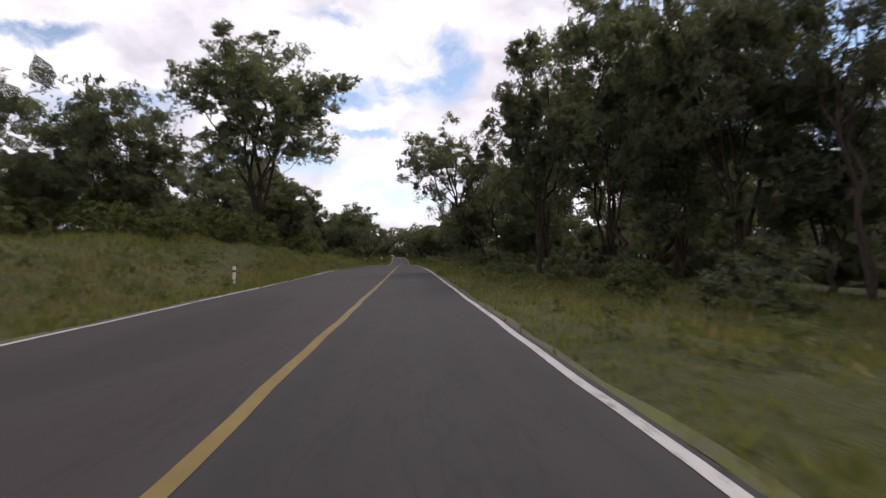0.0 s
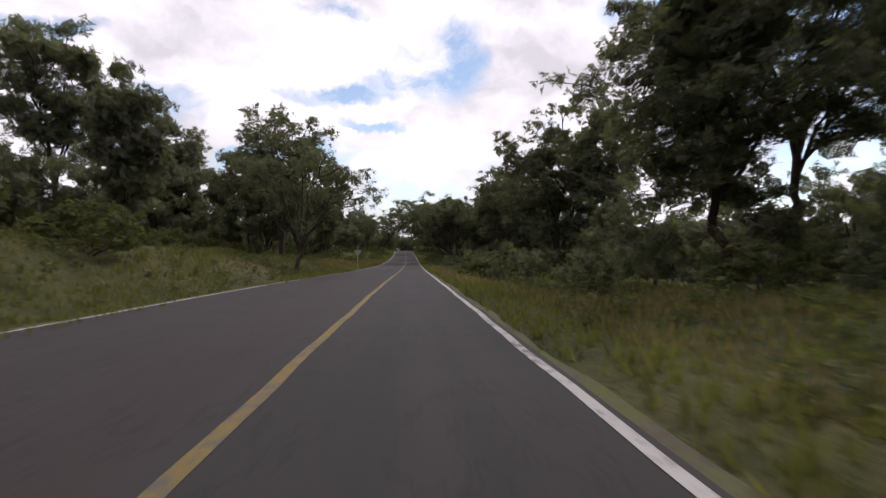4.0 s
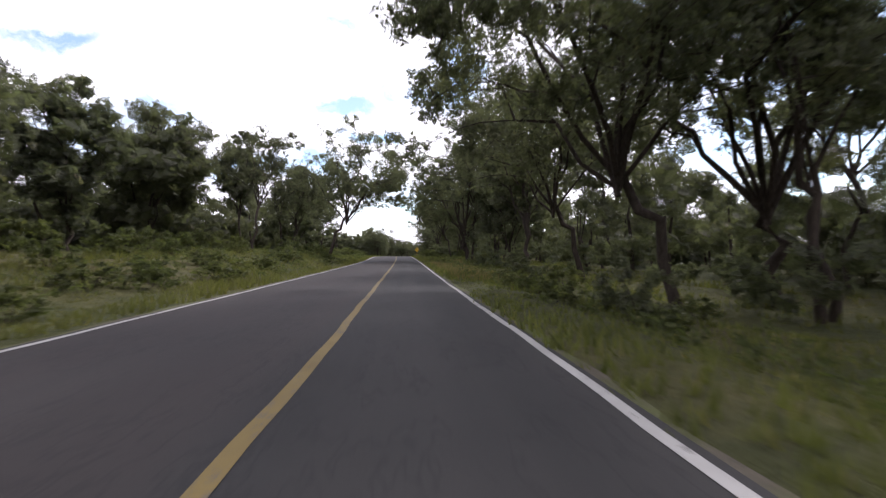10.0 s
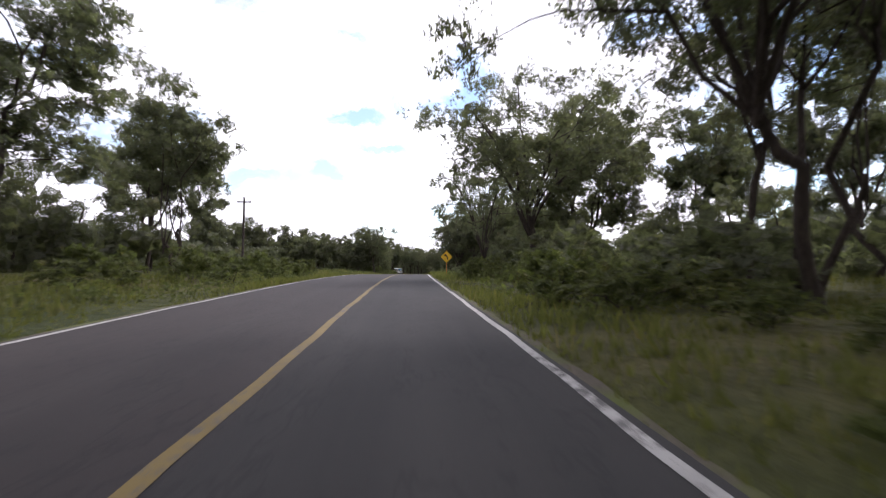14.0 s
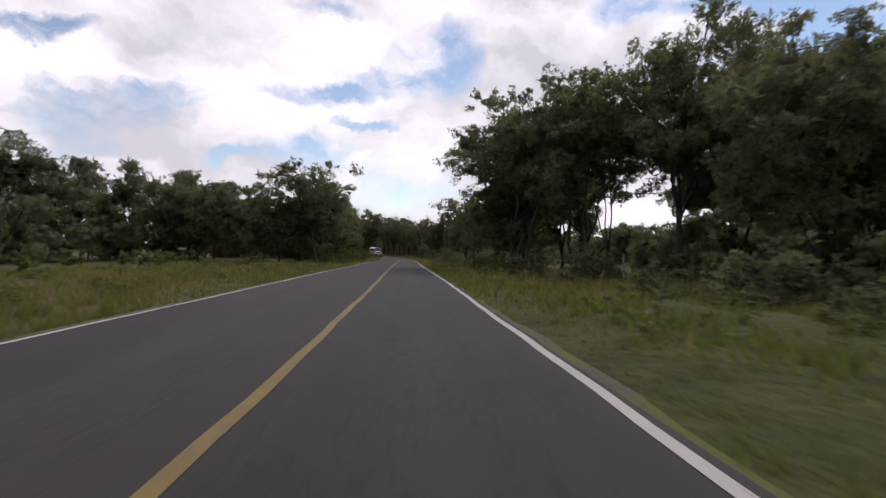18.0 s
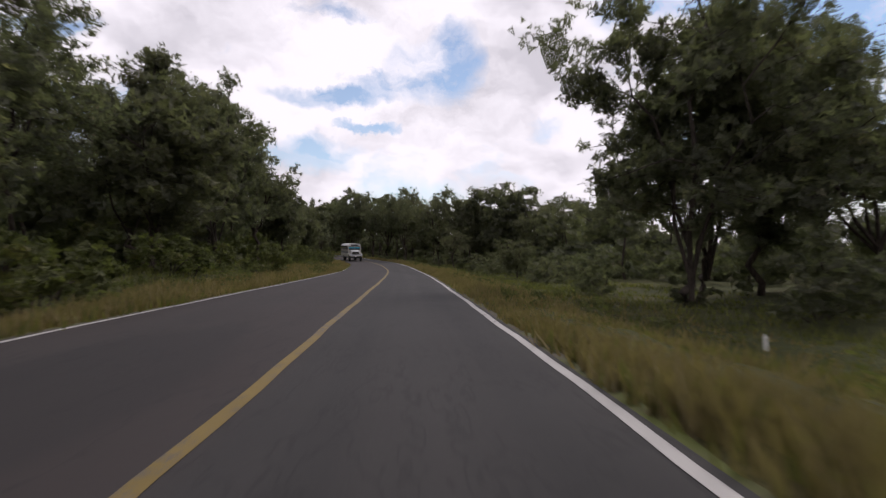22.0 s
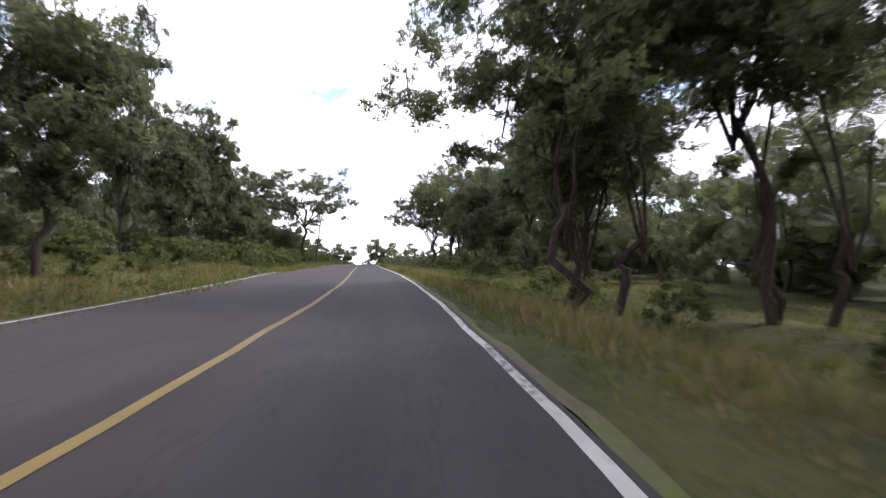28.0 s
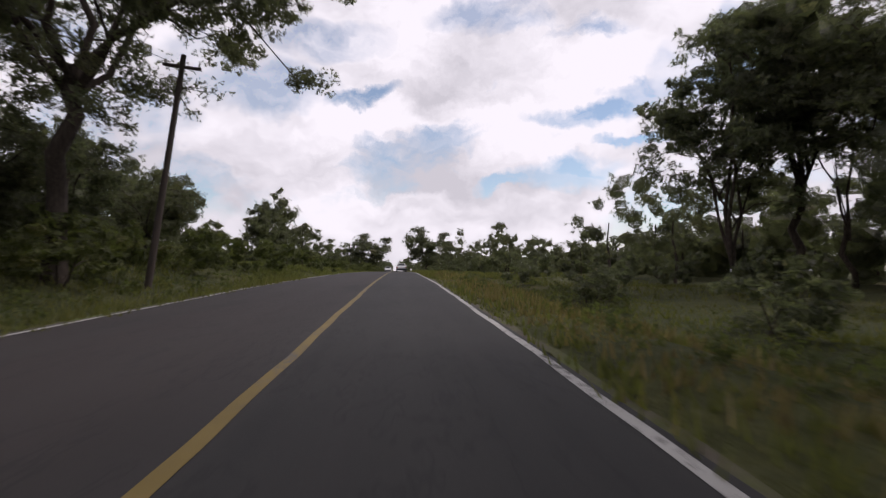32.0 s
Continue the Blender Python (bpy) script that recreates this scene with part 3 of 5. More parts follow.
# kind: height, then (seed, crown radius, stems, lean) for each growth from broad to narrow, and how it is built
GROWTHS = {
    "oak": (15, ((11, 8.5, 1, 0.03), (12, 6.8, 2, 0.02), (13, 6.4, 1, 0.05), (14, 5.0, 1, 0.03), (17, 4.6, 2, 0.02), (18, 3.6, 1, 0.03)),
            dict(limbs=7, lobes=40, per=190, leaf=0.29, leaves=LEAF_OAK, base=0.29, label=OAK, low=0.28, lobe=0.20, heart=0.29)),
    "canopy": (16, ((61, 11.0, 1, 0.03), (62, 10.5, 2, 0.04), (63, 7.8, 1, 0.05), (64, 5.6, 1, 0.04)),
               dict(limbs=9, lobes=56, per=330, leaf=0.22, leaves=LEAF_OAK, base=0.26, label=OAK, low=0.28, lobe=0.15, heart=0.27)),
    "tall": (19, ((68, 8.0, 1, 0.03),),
             dict(limbs=9, lobes=60, per=330, leaf=0.22, leaves=LEAF_OAK, base=0.38, label="tall oak with a bare trunk and broad crown by the road", low=0.25, lobe=0.15, heart=0.30)),
    "leaner": (16, ((65, 8.5, 1, 0.28), (66, 8.5, 1, 0.13)),
               dict(limbs=9, lobes=52, per=300, leaf=0.22, leaves=LEAF_OAK, base=0.34, label="old oak with a crooked trunk leaning over the road", low=0.30, lobe=0.17, heart=0.27, towards=math.pi)),
    "oak_b": (15, ((15, 8.2, 1, 0.02), (16, 6.2, 1, 0.04), (19, 4.8, 1, 0.03), (20, 3.6, 1, 0.02)),
              dict(limbs=6, lobes=36, per=80, leaf=0.46, leaves=LEAF_OAK, base=0.29, label=OAK, low=0.28, lobe=0.21, heart=0.5, twigs=False)),
    "dense": (13, ((21, 7.4, 1, 0.0), (22, 5.8, 2, 0.02), (23, 5.4, 1, 0.02), (26, 4.2, 1, 0.02), (27, 3.2, 1, 0.0)),
              dict(limbs=5, lobes=62, per=130, leaf=0.32, leaves=LEAF_OAK, base=0.22, label=EDGE_OAK, low=0.03, lobe=0.22, heart=0.44)),
    "dense_b": (13, ((24, 7.2, 1, 0.0), (25, 5.4, 1, 0.02), (28, 4.2, 1, 0.0), (29, 3.2, 1, 0.0)),
                dict(limbs=5, lobes=56, per=56, leaf=0.50, leaves=LEAF_OAK, base=0.22, label=EDGE_OAK, low=0.02, lobe=0.24, twigs=False)),
    "airy": (17, ((31, 6.6, 1, 0.05), (32, 5.0, 2, 0.06), (33, 4.4, 1, 0.07)),
             dict(limbs=6, lobes=14, per=150, leaf=0.29, leaves=LEAF_TALL, base=0.38, label=SLENDER, low=0.36, lobe=0.20, heart=0.28)),
    "airy_b": (17, ((34, 6.0, 1, 0.04), (35, 4.6, 2, 0.05)),
               dict(limbs=6, lobes=16, per=84, leaf=0.38, leaves=LEAF_TALL, base=0.38, label=SLENDER, low=0.36, lobe=0.21, heart=0.45, twigs=False)),
    "far": (13, ((41, 6.0, 1, 0.0), (42, 4.6, 1, 0.0)),
            dict(limbs=3, lobes=44, per=36, leaf=0.62, leaves=LEAF_OAK, base=0.22, label="green oak standing off behind the verge", low=0.0, lobe=0.26, twigs=False)),
}
BUSHES = ((51, 2.4, 22, LEAF_BUSH, "leafy green roadside bush in the grass"), (52, 2.2, 20, LEAF_BUSH, "leafy green roadside bush in the grass"),
          (53, 2.6, 24, LEAF_OAK, "dark green undergrowth bush under the trees"))
grown = {}
plant_rng = random.Random(7)
standing = []


def grow(kind, which):
    """The first plant of a growth, and its size."""
    if kind == "bush":
        seed, hgt, clumps, leaves, label = BUSHES[which]
        return bush_kind("bush", seed, 1.8, hgt, clumps, 34, 0.24, leaves, label), 2.4, 1.8
    height, forms, how = GROWTHS[kind]
    seed, radius, stems, lean = forms[which]
    name = "slender_tree" if kind.startswith("airy") else "oak_tree"
    return tree_kind(name, seed, height, radius, stems=stems, lean=lean, **how), height, radius


def plant(kind, s, l, height, radius, which=None, turn=None):
    """One plant at s along and l beside the road, of that height and crown radius, of the growth that suits its shape."""
    plant_rng.seed(int(s * 10) * 1009 + int(l * 10))
    turn = plant_rng.random() * 6.283 if turn is None else turn
    if kind == "leaner":
        turn = float(route(s)[3]) + (0 if l > 0 else math.pi) + 0.25 * math.sin(s)
    if which is None:
        tall, forms, _ = GROWTHS[kind]
        off = [abs(math.log((tall / f[1]) / (height / radius))) for f in forms]
        near = [i for i, o in enumerate(off) if o < min(off) + 0.10]
        which = near[plant_rng.randrange(len(near))]
    x, y, z, h = route(s, l)
    key = (kind, which)
    first = key not in grown
    if first:
        grown[key] = grow(kind, which)
    ob, hn, rn = grown[key]
    m = Matrix.LocRotScale((float(x), float(y), ground_at(s, l)), Euler((0, 0, turn)), (radius / rn, radius / rn, height / hn))
    standing.append((s, l, radius))
    if first:
        ob.matrix_basis = m
        return ob
    keep = ob.matrix_basis.copy()
    ob.scale = (1, 1, 1)
    made = copy_thing(ob, m)
    ob.matrix_basis = keep
    return made


# ---- ground and road ----
def make_sheet():
    """One sheet of ground out to the horizon, fine along the road."""
    xs = np.concatenate([[-2600, -1600, -1000, -700, -520], np.arange(-400, 111, 4.0), [160, 230, 330, 500, 800, 1300, 2200]])
    ys = np.concatenate([[-1800, -1000, -500, -250, -150], np.arange(-90, 901, 4.0), [960, 1050, 1200, 1500, 2000, 2800]])
    X, Y = np.meshgrid(xs, ys, indexing="ij")
    P = np.stack([X.ravel(), Y.ravel()], -1)
    idx = np.zeros(len(P), dtype=int)
    lx, ly = line_x[::2], line_y[::2]
    for a in range(0, len(P), 4000):
        d = (P[a:a + 4000, 0:1] - lx[None]) ** 2 + (P[a:a + 4000, 1:2] - ly[None]) ** 2
        idx[a:a + 4000] = d.argmin(1) * 2
    h = line_h[idx]
    dx, dy = P[:, 0] - line_x[idx], P[:, 1] - line_y[idx]
    l = dx * np.cos(h) + dy * np.sin(h)
    s = line_s[idx]
    far = np.where(l < 0, -l - 6.5, l - 2.2)
    z = line_z[idx] + lie(s, l) + rough_ground(P[:, 0], P[:, 1]) * smooth(far / 5.0)
    near = np.where(l < 0, -l, l + 3)
    z -= 0.55 * (1 - smooth((near - 15.0) / 3.0))
    V = np.stack([P[:, 0], P[:, 1], z], -1)
    n, k = len(xs), len(ys)
    i = (np.arange(n - 1)[:, None] * k + np.arange(k - 1)[None]).ravel()
    me = mesh_of("ground", V, np.stack([i, i + k, i + k + 1, i + 1], -1), [GROUND], smooth_shade=True)
    return tagged(new("ground", me), "grassy ground of the woods, green and straw-coloured", "ground", kind="structure")


make_sheet()


def make_verge(name, offsets, label):
    ss = np.arange(-76, 1090, 2.0)
    S, L = np.meshgrid(ss, np.array(offsets), indexing="ij")
    X, Y, Z, H = route(S, L)
    far = np.where(L < 0, -L - 6.5, L - 2.2)
    Zg = Z + lie(S, L) + rough_ground(X, Y) * smooth(far / 5.0)
    Zg += 0.05 * np.sin(X * 2.1) * np.sin(Y * 1.7) * smooth(far / 1.5)
    Zg[:, -1] -= 0.7
    V = np.stack([X, Y, Zg], -1).reshape(-1, 3)
    n, k = S.shape
    i = (np.arange(n - 1)[:, None] * k + np.arange(k - 1)[None]).ravel()
    Fc = np.stack([i, i + 1, i + k + 1, i + k], -1)
    if offsets[0] < 0:
        Fc = Fc[:, ::-1]
    return tagged(new(name, mesh_of(name, V, Fc, [GROUND], smooth_shade=True)), label, "verge", kind="structure")


make_verge("verge_left", (-4.9, -5.6, -6.3, -6.7, -7.2, -8, -9, -10, -11, -12, -13.5, -15, -16.5, -18), "grassy roadside bank, green with dry patches")
make_verge("verge_right", (1.3, 1.7, 2.0, 2.4, 2.9, 3.5, 4.2, 5, 6, 7, 8.5, 10, 12, 14, 15), "grassy roadside verge sloping down from the asphalt")

V, Fc, UV = ribbon(-78, 1090, lambda s: lane(1, s) - 0.16, lambda s: lane(3, s) + 0.15, 0.0, 2.0, 8)
road = tagged(new("road", mesh_of("road", V, Fc, [ASPHALT], uvs=UV, smooth_shade=True)), "worn dark grey asphalt country road with two lanes", "road", kind="structure")


def strip(name, k, width, mat, label):
    V, Fc, UV = ribbon(-78, 1090, lambda s: lane(k, s) - width / 2, lambda s: lane(k, s) + width / 2, 0.006, 1.0, 2, wob=0.025)
    part(name, mesh_of(name, V, Fc, [mat], uvs=UV), None, road, label)


strip("centre_line", 2, 0.15, YELLOW_LINE, "worn solid yellow centre line")
strip("edge_line", 3, 0.13, WHITE_LINE, "worn white edge line")
strip("edge_line", 1, 0.12, WHITE_LINE, "worn white edge line")
for name, k, a, b in (("shoulder", 3, 0.12, 0.32), ("shoulder", 1, -0.34, -0.13)):
    V, Fc, UV = ribbon(-78, 1090, lambda s: lane(k, s) + a, lambda s: lane(k, s) + b, -0.012, 1.0, 3, wob=0.09)
    tagged(new(name, mesh_of(name, V, Fc, [GRAVEL])), "narrow crumbling gravel shoulder along the asphalt", "shoulder", kind="structure")

# ---- trees, stretch by stretch: distance along, offset, height, crown radius ----
# from 0 m on
plant("airy", 17, 17.2, 17.5, 4.7)
plant("dense_b", 22, 20.0, 12.0, 5.0)
plant("oak", 25, 17.0, 20.3, 5.8)
plant("dense", 30, 17.0, 13.0, 5.0)
plant("dense", 31, -17.3, 9.7, 4.5)
plant("oak", 32, 16.0, 22.8, 7.2)
plant("oak_b", 38, 21.0, 14.0, 6.0)
plant("oak", 39, 15.3, 21.0, 6.0)
plant("oak", 45, 12.3, 24.0, 5.6)
plant("airy_b", 49, -29.6, 16.8, 2.8)
plant("oak", 48.5, -15.2, 23.5, 9.2)
plant("leaner", 70, 11.8, 20.5, 9.6, 0)
plant("airy", 77, 14.5, 18.0, 5.2)
plant("dense", 64, -15.8, 10.4, 4.8)
plant("oak", 61, 17.0, 19.0, 6.2)
plant("airy", 72, 19.5, 17.0, 4.6)
plant("airy_b", 72, 30.2, 21.8, 6.8)
plant("dense_b", 78, 22.0, 12.0, 5.0)
plant("oak_b", 78, -26.5, 18.2, 5.3)
plant("dense_b", 80, -20.6, 14.0, 3.7)
plant("dense", 85, 19.0, 11.0, 5.5)
plant("oak_b", 87, -26.0, 18.0, 3.9)
plant("oak", 89, 21.5, 17.5, 6.4)
plant("dense_b", 92, 24.0, 12.0, 6.0)
plant("airy_b", 95, 19.9, 22.2, 4.9)
plant("dense_b", 98, -22.2, 13.7, 4.3)
plant("oak_b", 98, -27.2, 20.4, 3.9)
plant("dense", 100, 13.2, 16.9, 6.2)
# from 100 m on
plant("oak_b", 106, 20.6, 23.5, 8.4)
plant("canopy", 122, -9.3, 11.6, 6.9)
plant("dense_b", 122, -23.2, 16.1, 3.2)
plant("oak", 133, 16.0, 20.0, 7.4)
plant("dense", 131.5, 17.5, 12.5, 5.8)
plant("oak", 133, -13.4, 16.2, 7.4)
plant("oak_b", 134, 22.3, 22.0, 4.4)
plant("oak_b", 138, -40.2, 29.1, 7.0)
plant("dense", 140, -17.0, 13.0, 6.0)
plant("dense_b", 142, -30.6, 18.2, 5.6)
plant("dense", 148, -19.0, 12.0, 5.5)
plant("oak_b", 153, -22.9, 16.3, 7.1)
plant("dense_b", 158, 20.5, 13.0, 5.5)
plant("dense_b", 162, 20.6, 17.5, 4.4)
plant("oak", 164, 16.1, 18.5, 6.2)
plant("dense", 167, 17.0, 13.0, 5.5)
plant("dense", 169, -14.8, 16.6, 3.5)
plant("oak", 171, -18.8, 17.7, 5.6)
plant("oak_b", 172, -23.4, 18.8, 5.1)
plant("oak", 175, 17.2, 20.2, 5.4)
plant("oak", 185, 10.4, 16.6, 6.0)
plant("airy", 186, 18.3, 19.9, 5.7)
plant("dense", 187, 16.5, 15.0, 5.4)
plant("leaner", 190, 10.9, 16.5, 11.6, 0)
plant("oak_b", 194, -28.3, 14.4, 3.3)
plant("oak", 194, 9.6, 17.5, 4.9)
# from 200 m on
plant("oak_b", 201, -24.7, 17.5, 5.6)
plant("oak_b", 205, -22.3, 12.5, 3.3)
plant("leaner", 217, 9.6, 17.0, 9.2, 1)
plant("canopy", 219, 14.5, 17.5, 8.5)
plant("oak", 214.5, 13.0, 18.5, 6.4, 1)
plant("dense_b", 217, -19.5, 10.1, 6.3)
plant("dense_b", 221, -24.6, 12.3, 5.0)
plant("dense_b", 227, -34.7, 12.2, 2.6)
plant("airy_b", 228, 27.7, 18.0, 6.8)
plant("leaner", 236, 13.0, 18.0, 9.0, 1)
plant("dense_b", 236, -23.3, 13.5, 3.6)
plant("oak", 248, 18.9, 18.6, 5.3)
plant("airy", 248, -14.5, 13.2, 3.5)
plant("dense_b", 249, -24.3, 14.5, 5.4)
plant("oak", 254, 13.2, 20.2, 5.5)
plant("oak_b", 259, -27.4, 14.3, 7.3)
plant("dense_b", 262, -29.2, 18.7, 3.4)
plant("leaner", 267, -10.4, 18.2, 9.6, 1)
plant("oak_b", 263, -20.6, 15.6, 3.0)
plant("dense", 264, 13.4, 15.2, 6.3)
plant("canopy", 273, 9.2, 18.5, 12.6, 0)
plant("airy", 269, 13.8, 18.0, 6.0)
plant("oak", 276, -17.0, 14.0, 5.5)
plant("airy", 273, 10.3, 19.9, 6.8)
plant("oak", 277.5, 14.3, 19.0, 6.4)
plant("airy", 277, -19.0, 18.0, 6.0)
plant("leaner", 291.5, 8.8, 16.0, 6.6, 1)
plant("airy", 294, 9.9, 15.5, 4.8)
plant("airy", 297.5, 11.6, 15.0, 5.0)
plant("dense_b", 297, -20.6, 10.8, 6.9)
plant("oak", 299, 18.2, 18.9, 5.0)
# from 300 m on
plant("oak_b", 300, -45.7, 22.2, 4.3)
plant("oak", 314, 8.4, 14.5, 7.9, 0)
plant("oak", 306, -19.4, 19.8, 7.6)
plant("dense_b", 314, -35.6, 18.2, 3.9)
plant("oak_b", 319, 36.2, 19.0, 5.6)
plant("dense", 324, 15.2, 17.8, 7.5)
plant("oak", 326, -20.6, 18.2, 5.6)
plant("oak_b", 326, 27.8, 16.9, 5.2)
plant("airy_b", 340, 40.1, 23.9, 4.9)
plant("oak_b", 341, -30.9, 20.2, 6.9)
plant("canopy", 360.5, 11.4, 19.5, 10.0, 0)
plant("dense", 356, 16.0, 8.5, 5.0)
plant("dense_b", 360, 21.0, 13.0, 6.0)
plant("oak", 364, 15.5, 13.0, 5.0)
plant("oak_b", 382, 32.8, 15.2, 5.0)
plant("dense", 385, 19.4, 14.2, 5.8)
plant("dense_b", 388, 25.0, 11.0, 5.0)
plant("dense_b", 394, -45.9, 16.7, 4.9)
plant("oak_b", 398, 32.7, 17.2, 6.9)
plant("dense_b", 398, 24.0, 18.4, 7.4)
plant("oak", 396, 18.3, 19.0, 7.0)
# from 400 m on
plant("airy", 403, 13.5, 17.6, 3.9)
plant("oak", 400, 14.2, 17.0, 5.8)
plant("oak", 403, 14.9, 16.8, 6.8)
plant("airy", 406, 10.3, 16.2, 4.9)
plant("oak", 411, 10.4, 18.0, 9.0)
plant("dense", 413, 11.0, 12.0, 5.5)
plant("dense_b", 411, -53.7, 16.8, 3.8)
plant("dense", 420, 13.5, 16.0, 5.0)
plant("airy", 421, 8.0, 8.6, 3.6)
plant("dense_b", 424, 19.5, 17.0, 6.0)
plant("dense_b", 431, -51.9, 17.4, 9.9)
plant("airy", 434, 18.8, 22.2, 6.6)
plant("oak", 434, 17.4, 18.5, 4.6)
plant("dense_b", 440, -19.5, 11.0, 5.0)
plant("oak", 441, -13.8, 17.3, 8.0, 2)
plant("dense_b", 443, -32.7, 14.4, 8.4)
plant("dense", 446, -17.0, 11.0, 5.0)
plant("far", 447, -45.4, 16.7, 7.2)
plant("oak", 448, -13.9, 13.7, 4.2)
plant("dense_b", 449, -24.2, 14.5, 4.2)
plant("far", 452, -55.4, 17.0, 4.4)
plant("far", 453, -37.9, 16.5, 8.1)
plant("dense", 458, -15.0, 11.5, 5.5)
plant("far", 462, -37.1, 15.3, 5.5)
plant("oak_b", 466, 21.9, 11.4, 6.8)
plant("oak", 466, -16.5, 12.5, 6.0)
plant("dense", 466, 12.6, 16.6, 6.6)
plant("far", 466, -43.9, 16.9, 5.8)
plant("airy_b", 469, 28.0, 11.2, 3.5)
plant("oak", 470, 15.5, 17.0, 4.6)
plant("dense_b", 472, 20.5, 17.5, 5.0)
plant("oak_b", 474, 26.5, 16.0, 4.6)
plant("dense", 477, -15.7, 14.1, 7.0)
plant("oak", 477, -16.1, 15.1, 2.7)
plant("dense", 488, -16.0, 17.0, 6.0)
plant("airy", 496, 5.4, 5.4, 2.1)
plant("oak", 497, -14.5, 12.0, 5.0)
# from 500 m on
plant("airy_b", 501, 32.5, 17.9, 5.1)
plant("oak_b", 505, -21.9, 21.6, 6.5)
plant("dense", 507, -14.2, 11.4, 3.1)
plant("dense", 512, -16.0, 11.0, 5.0)
plant("dense", 521, 24.0, 12.2, 6.5)
plant("dense", 497, 12.4, 4.6, 2.6)
plant("oak_b", 521, 36.9, 14.2, 5.1)
plant("dense", 526, -13.2, 8.8, 3.1)
plant("dense_b", 528, 21.7, 15.8, 7.0)
plant("dense", 532, 16.0, 15.7, 4.9)
plant("dense_b", 537, 19.6, 13.4, 6.1)
plant("dense", 539, 12.2, 16.3, 8.8)
plant("canopy", 551, 9.6, 17.0, 5.6)
plant("airy", 552, -9.0, 7.5, 2.9)
plant("airy_b", 560, 20.6, 16.3, 5.1)
plant("oak", 562, 12.5, 17.0, 5.5)
plant("oak", 564, -15.9, 15.7, 3.2)
plant("canopy", 565.5, 10.4, 18.2, 7.2)
plant("oak", 566, 18.0, 17.0, 5.0)
plant("oak", 569, -15.3, 16.9, 4.3)
plant("oak", 570, 10.5, 16.0, 5.0)
plant("airy", 578, 13.0, 19.6, 5.3)
plant("oak", 578, 13.5, 17.0, 5.5)
plant("oak", 581, 7.6, 18.5, 6.8)
plant("dense", 582, -11.9, 11.3, 3.6)
plant("airy", 585, 8.9, 15.3, 6.8)
plant("oak", 586, 10.0, 14.0, 4.5)
# from 600 m on
plant("dense", 601, -17.6, 18.9, 2.6)
plant("dense", 603, -15.0, 10.7, 2.6)
plant("dense", 607, 9.4, 10.7, 3.0)
plant("oak_b", 608, 20.4, 22.0, 6.9)
plant("dense_b", 612, 20.5, 19.1, 6.7)
plant("dense", 620, -17.4, 17.9, 3.5)
plant("oak_b", 620, -21.1, 18.6, 3.3)
plant("oak_b", 627, 21.3, 20.9, 5.4)
plant("dense", 629, 18.3, 15.4, 3.8)
plant("dense", 632, -17.3, 12.0, 3.0)
plant("oak", 640, 10.4, 16.0, 7.8)
plant("dense", 640, -19.0, 9.5, 5.0)
plant("oak_b", 645, -29.6, 19.6, 5.2)
plant("oak", 646, 13.9, 20.0, 9.8)
plant("dense_b", 648, -20.0, 10.0, 6.0)
plant("oak_b", 649, 28.4, 18.4, 5.1)
plant("airy_b", 651, 24.3, 22.6, 5.2)
plant("dense_b", 653, -26.6, 18.7, 3.0)
plant("tall", 659, -11.6, 20.0, 9.6)
plant("dense_b", 660, -21.0, 10.0, 5.5)
plant("dense", 661, -16.5, 7.0, 4.0)
plant("oak_b", 661, -27.7, 19.1, 4.3)
plant("oak_b", 662, -22.9, 18.3, 6.1)
plant("dense", 666, -16.0, 6.5, 4.0)
plant("oak", 668, 27.0, 18.0, 6.5)
plant("oak", 671, 21.5, 18.0, 6.0)
plant("oak_b", 671, 25.6, 23.1, 6.3)
plant("dense", 672, -15.0, 5.5, 3.5)
plant("dense_b", 683, -27.9, 11.8, 4.7)
plant("dense_b", 688, -23.6, 9.8, 5.1)
# from 700 m on
plant("far", 733, -23.6, 14.5, 4.5)
plant("far", 784, -9.5, 11.4, 7.4)
plant("far", 794, 8.1, 15.0, 8.7)

# woods behind the first trees: one mass of foliage and trunks a stretch
WOODS = ((-60, 70, 21, 46, 7, 12.5), (-60, 110, -48, -22, 7, 12), (70, 160, 20, 44, 7.5, 10.5), (110, 260, -50, -24, 7.5, 11), (160, 300, 20, 44, 7, 11.5),
         (260, 340, -52, -26, 7.5, 12), (300, 380, 23, 46, 8, 8.5), (340, 470, -84, -58, 8, 12), (400, 480, 34, 70, 9, 8), (470, 580, -44, -17, 7, 14),
         (520, 640, 21, 48, 7, 13), (560, 670, -48, -22, 7, 13), (640, 700, 22, 46, 7.5, 11), (690, 1060, -34, -12, 9, 6.5), (700, 1060, 12, 50, 9.5, 6.5),
         (490, 530, 26, 54, 8.5, 10), (900, 1080, -9, -7, 6, 7), (900, 1080, 4, 8, 6, 7))


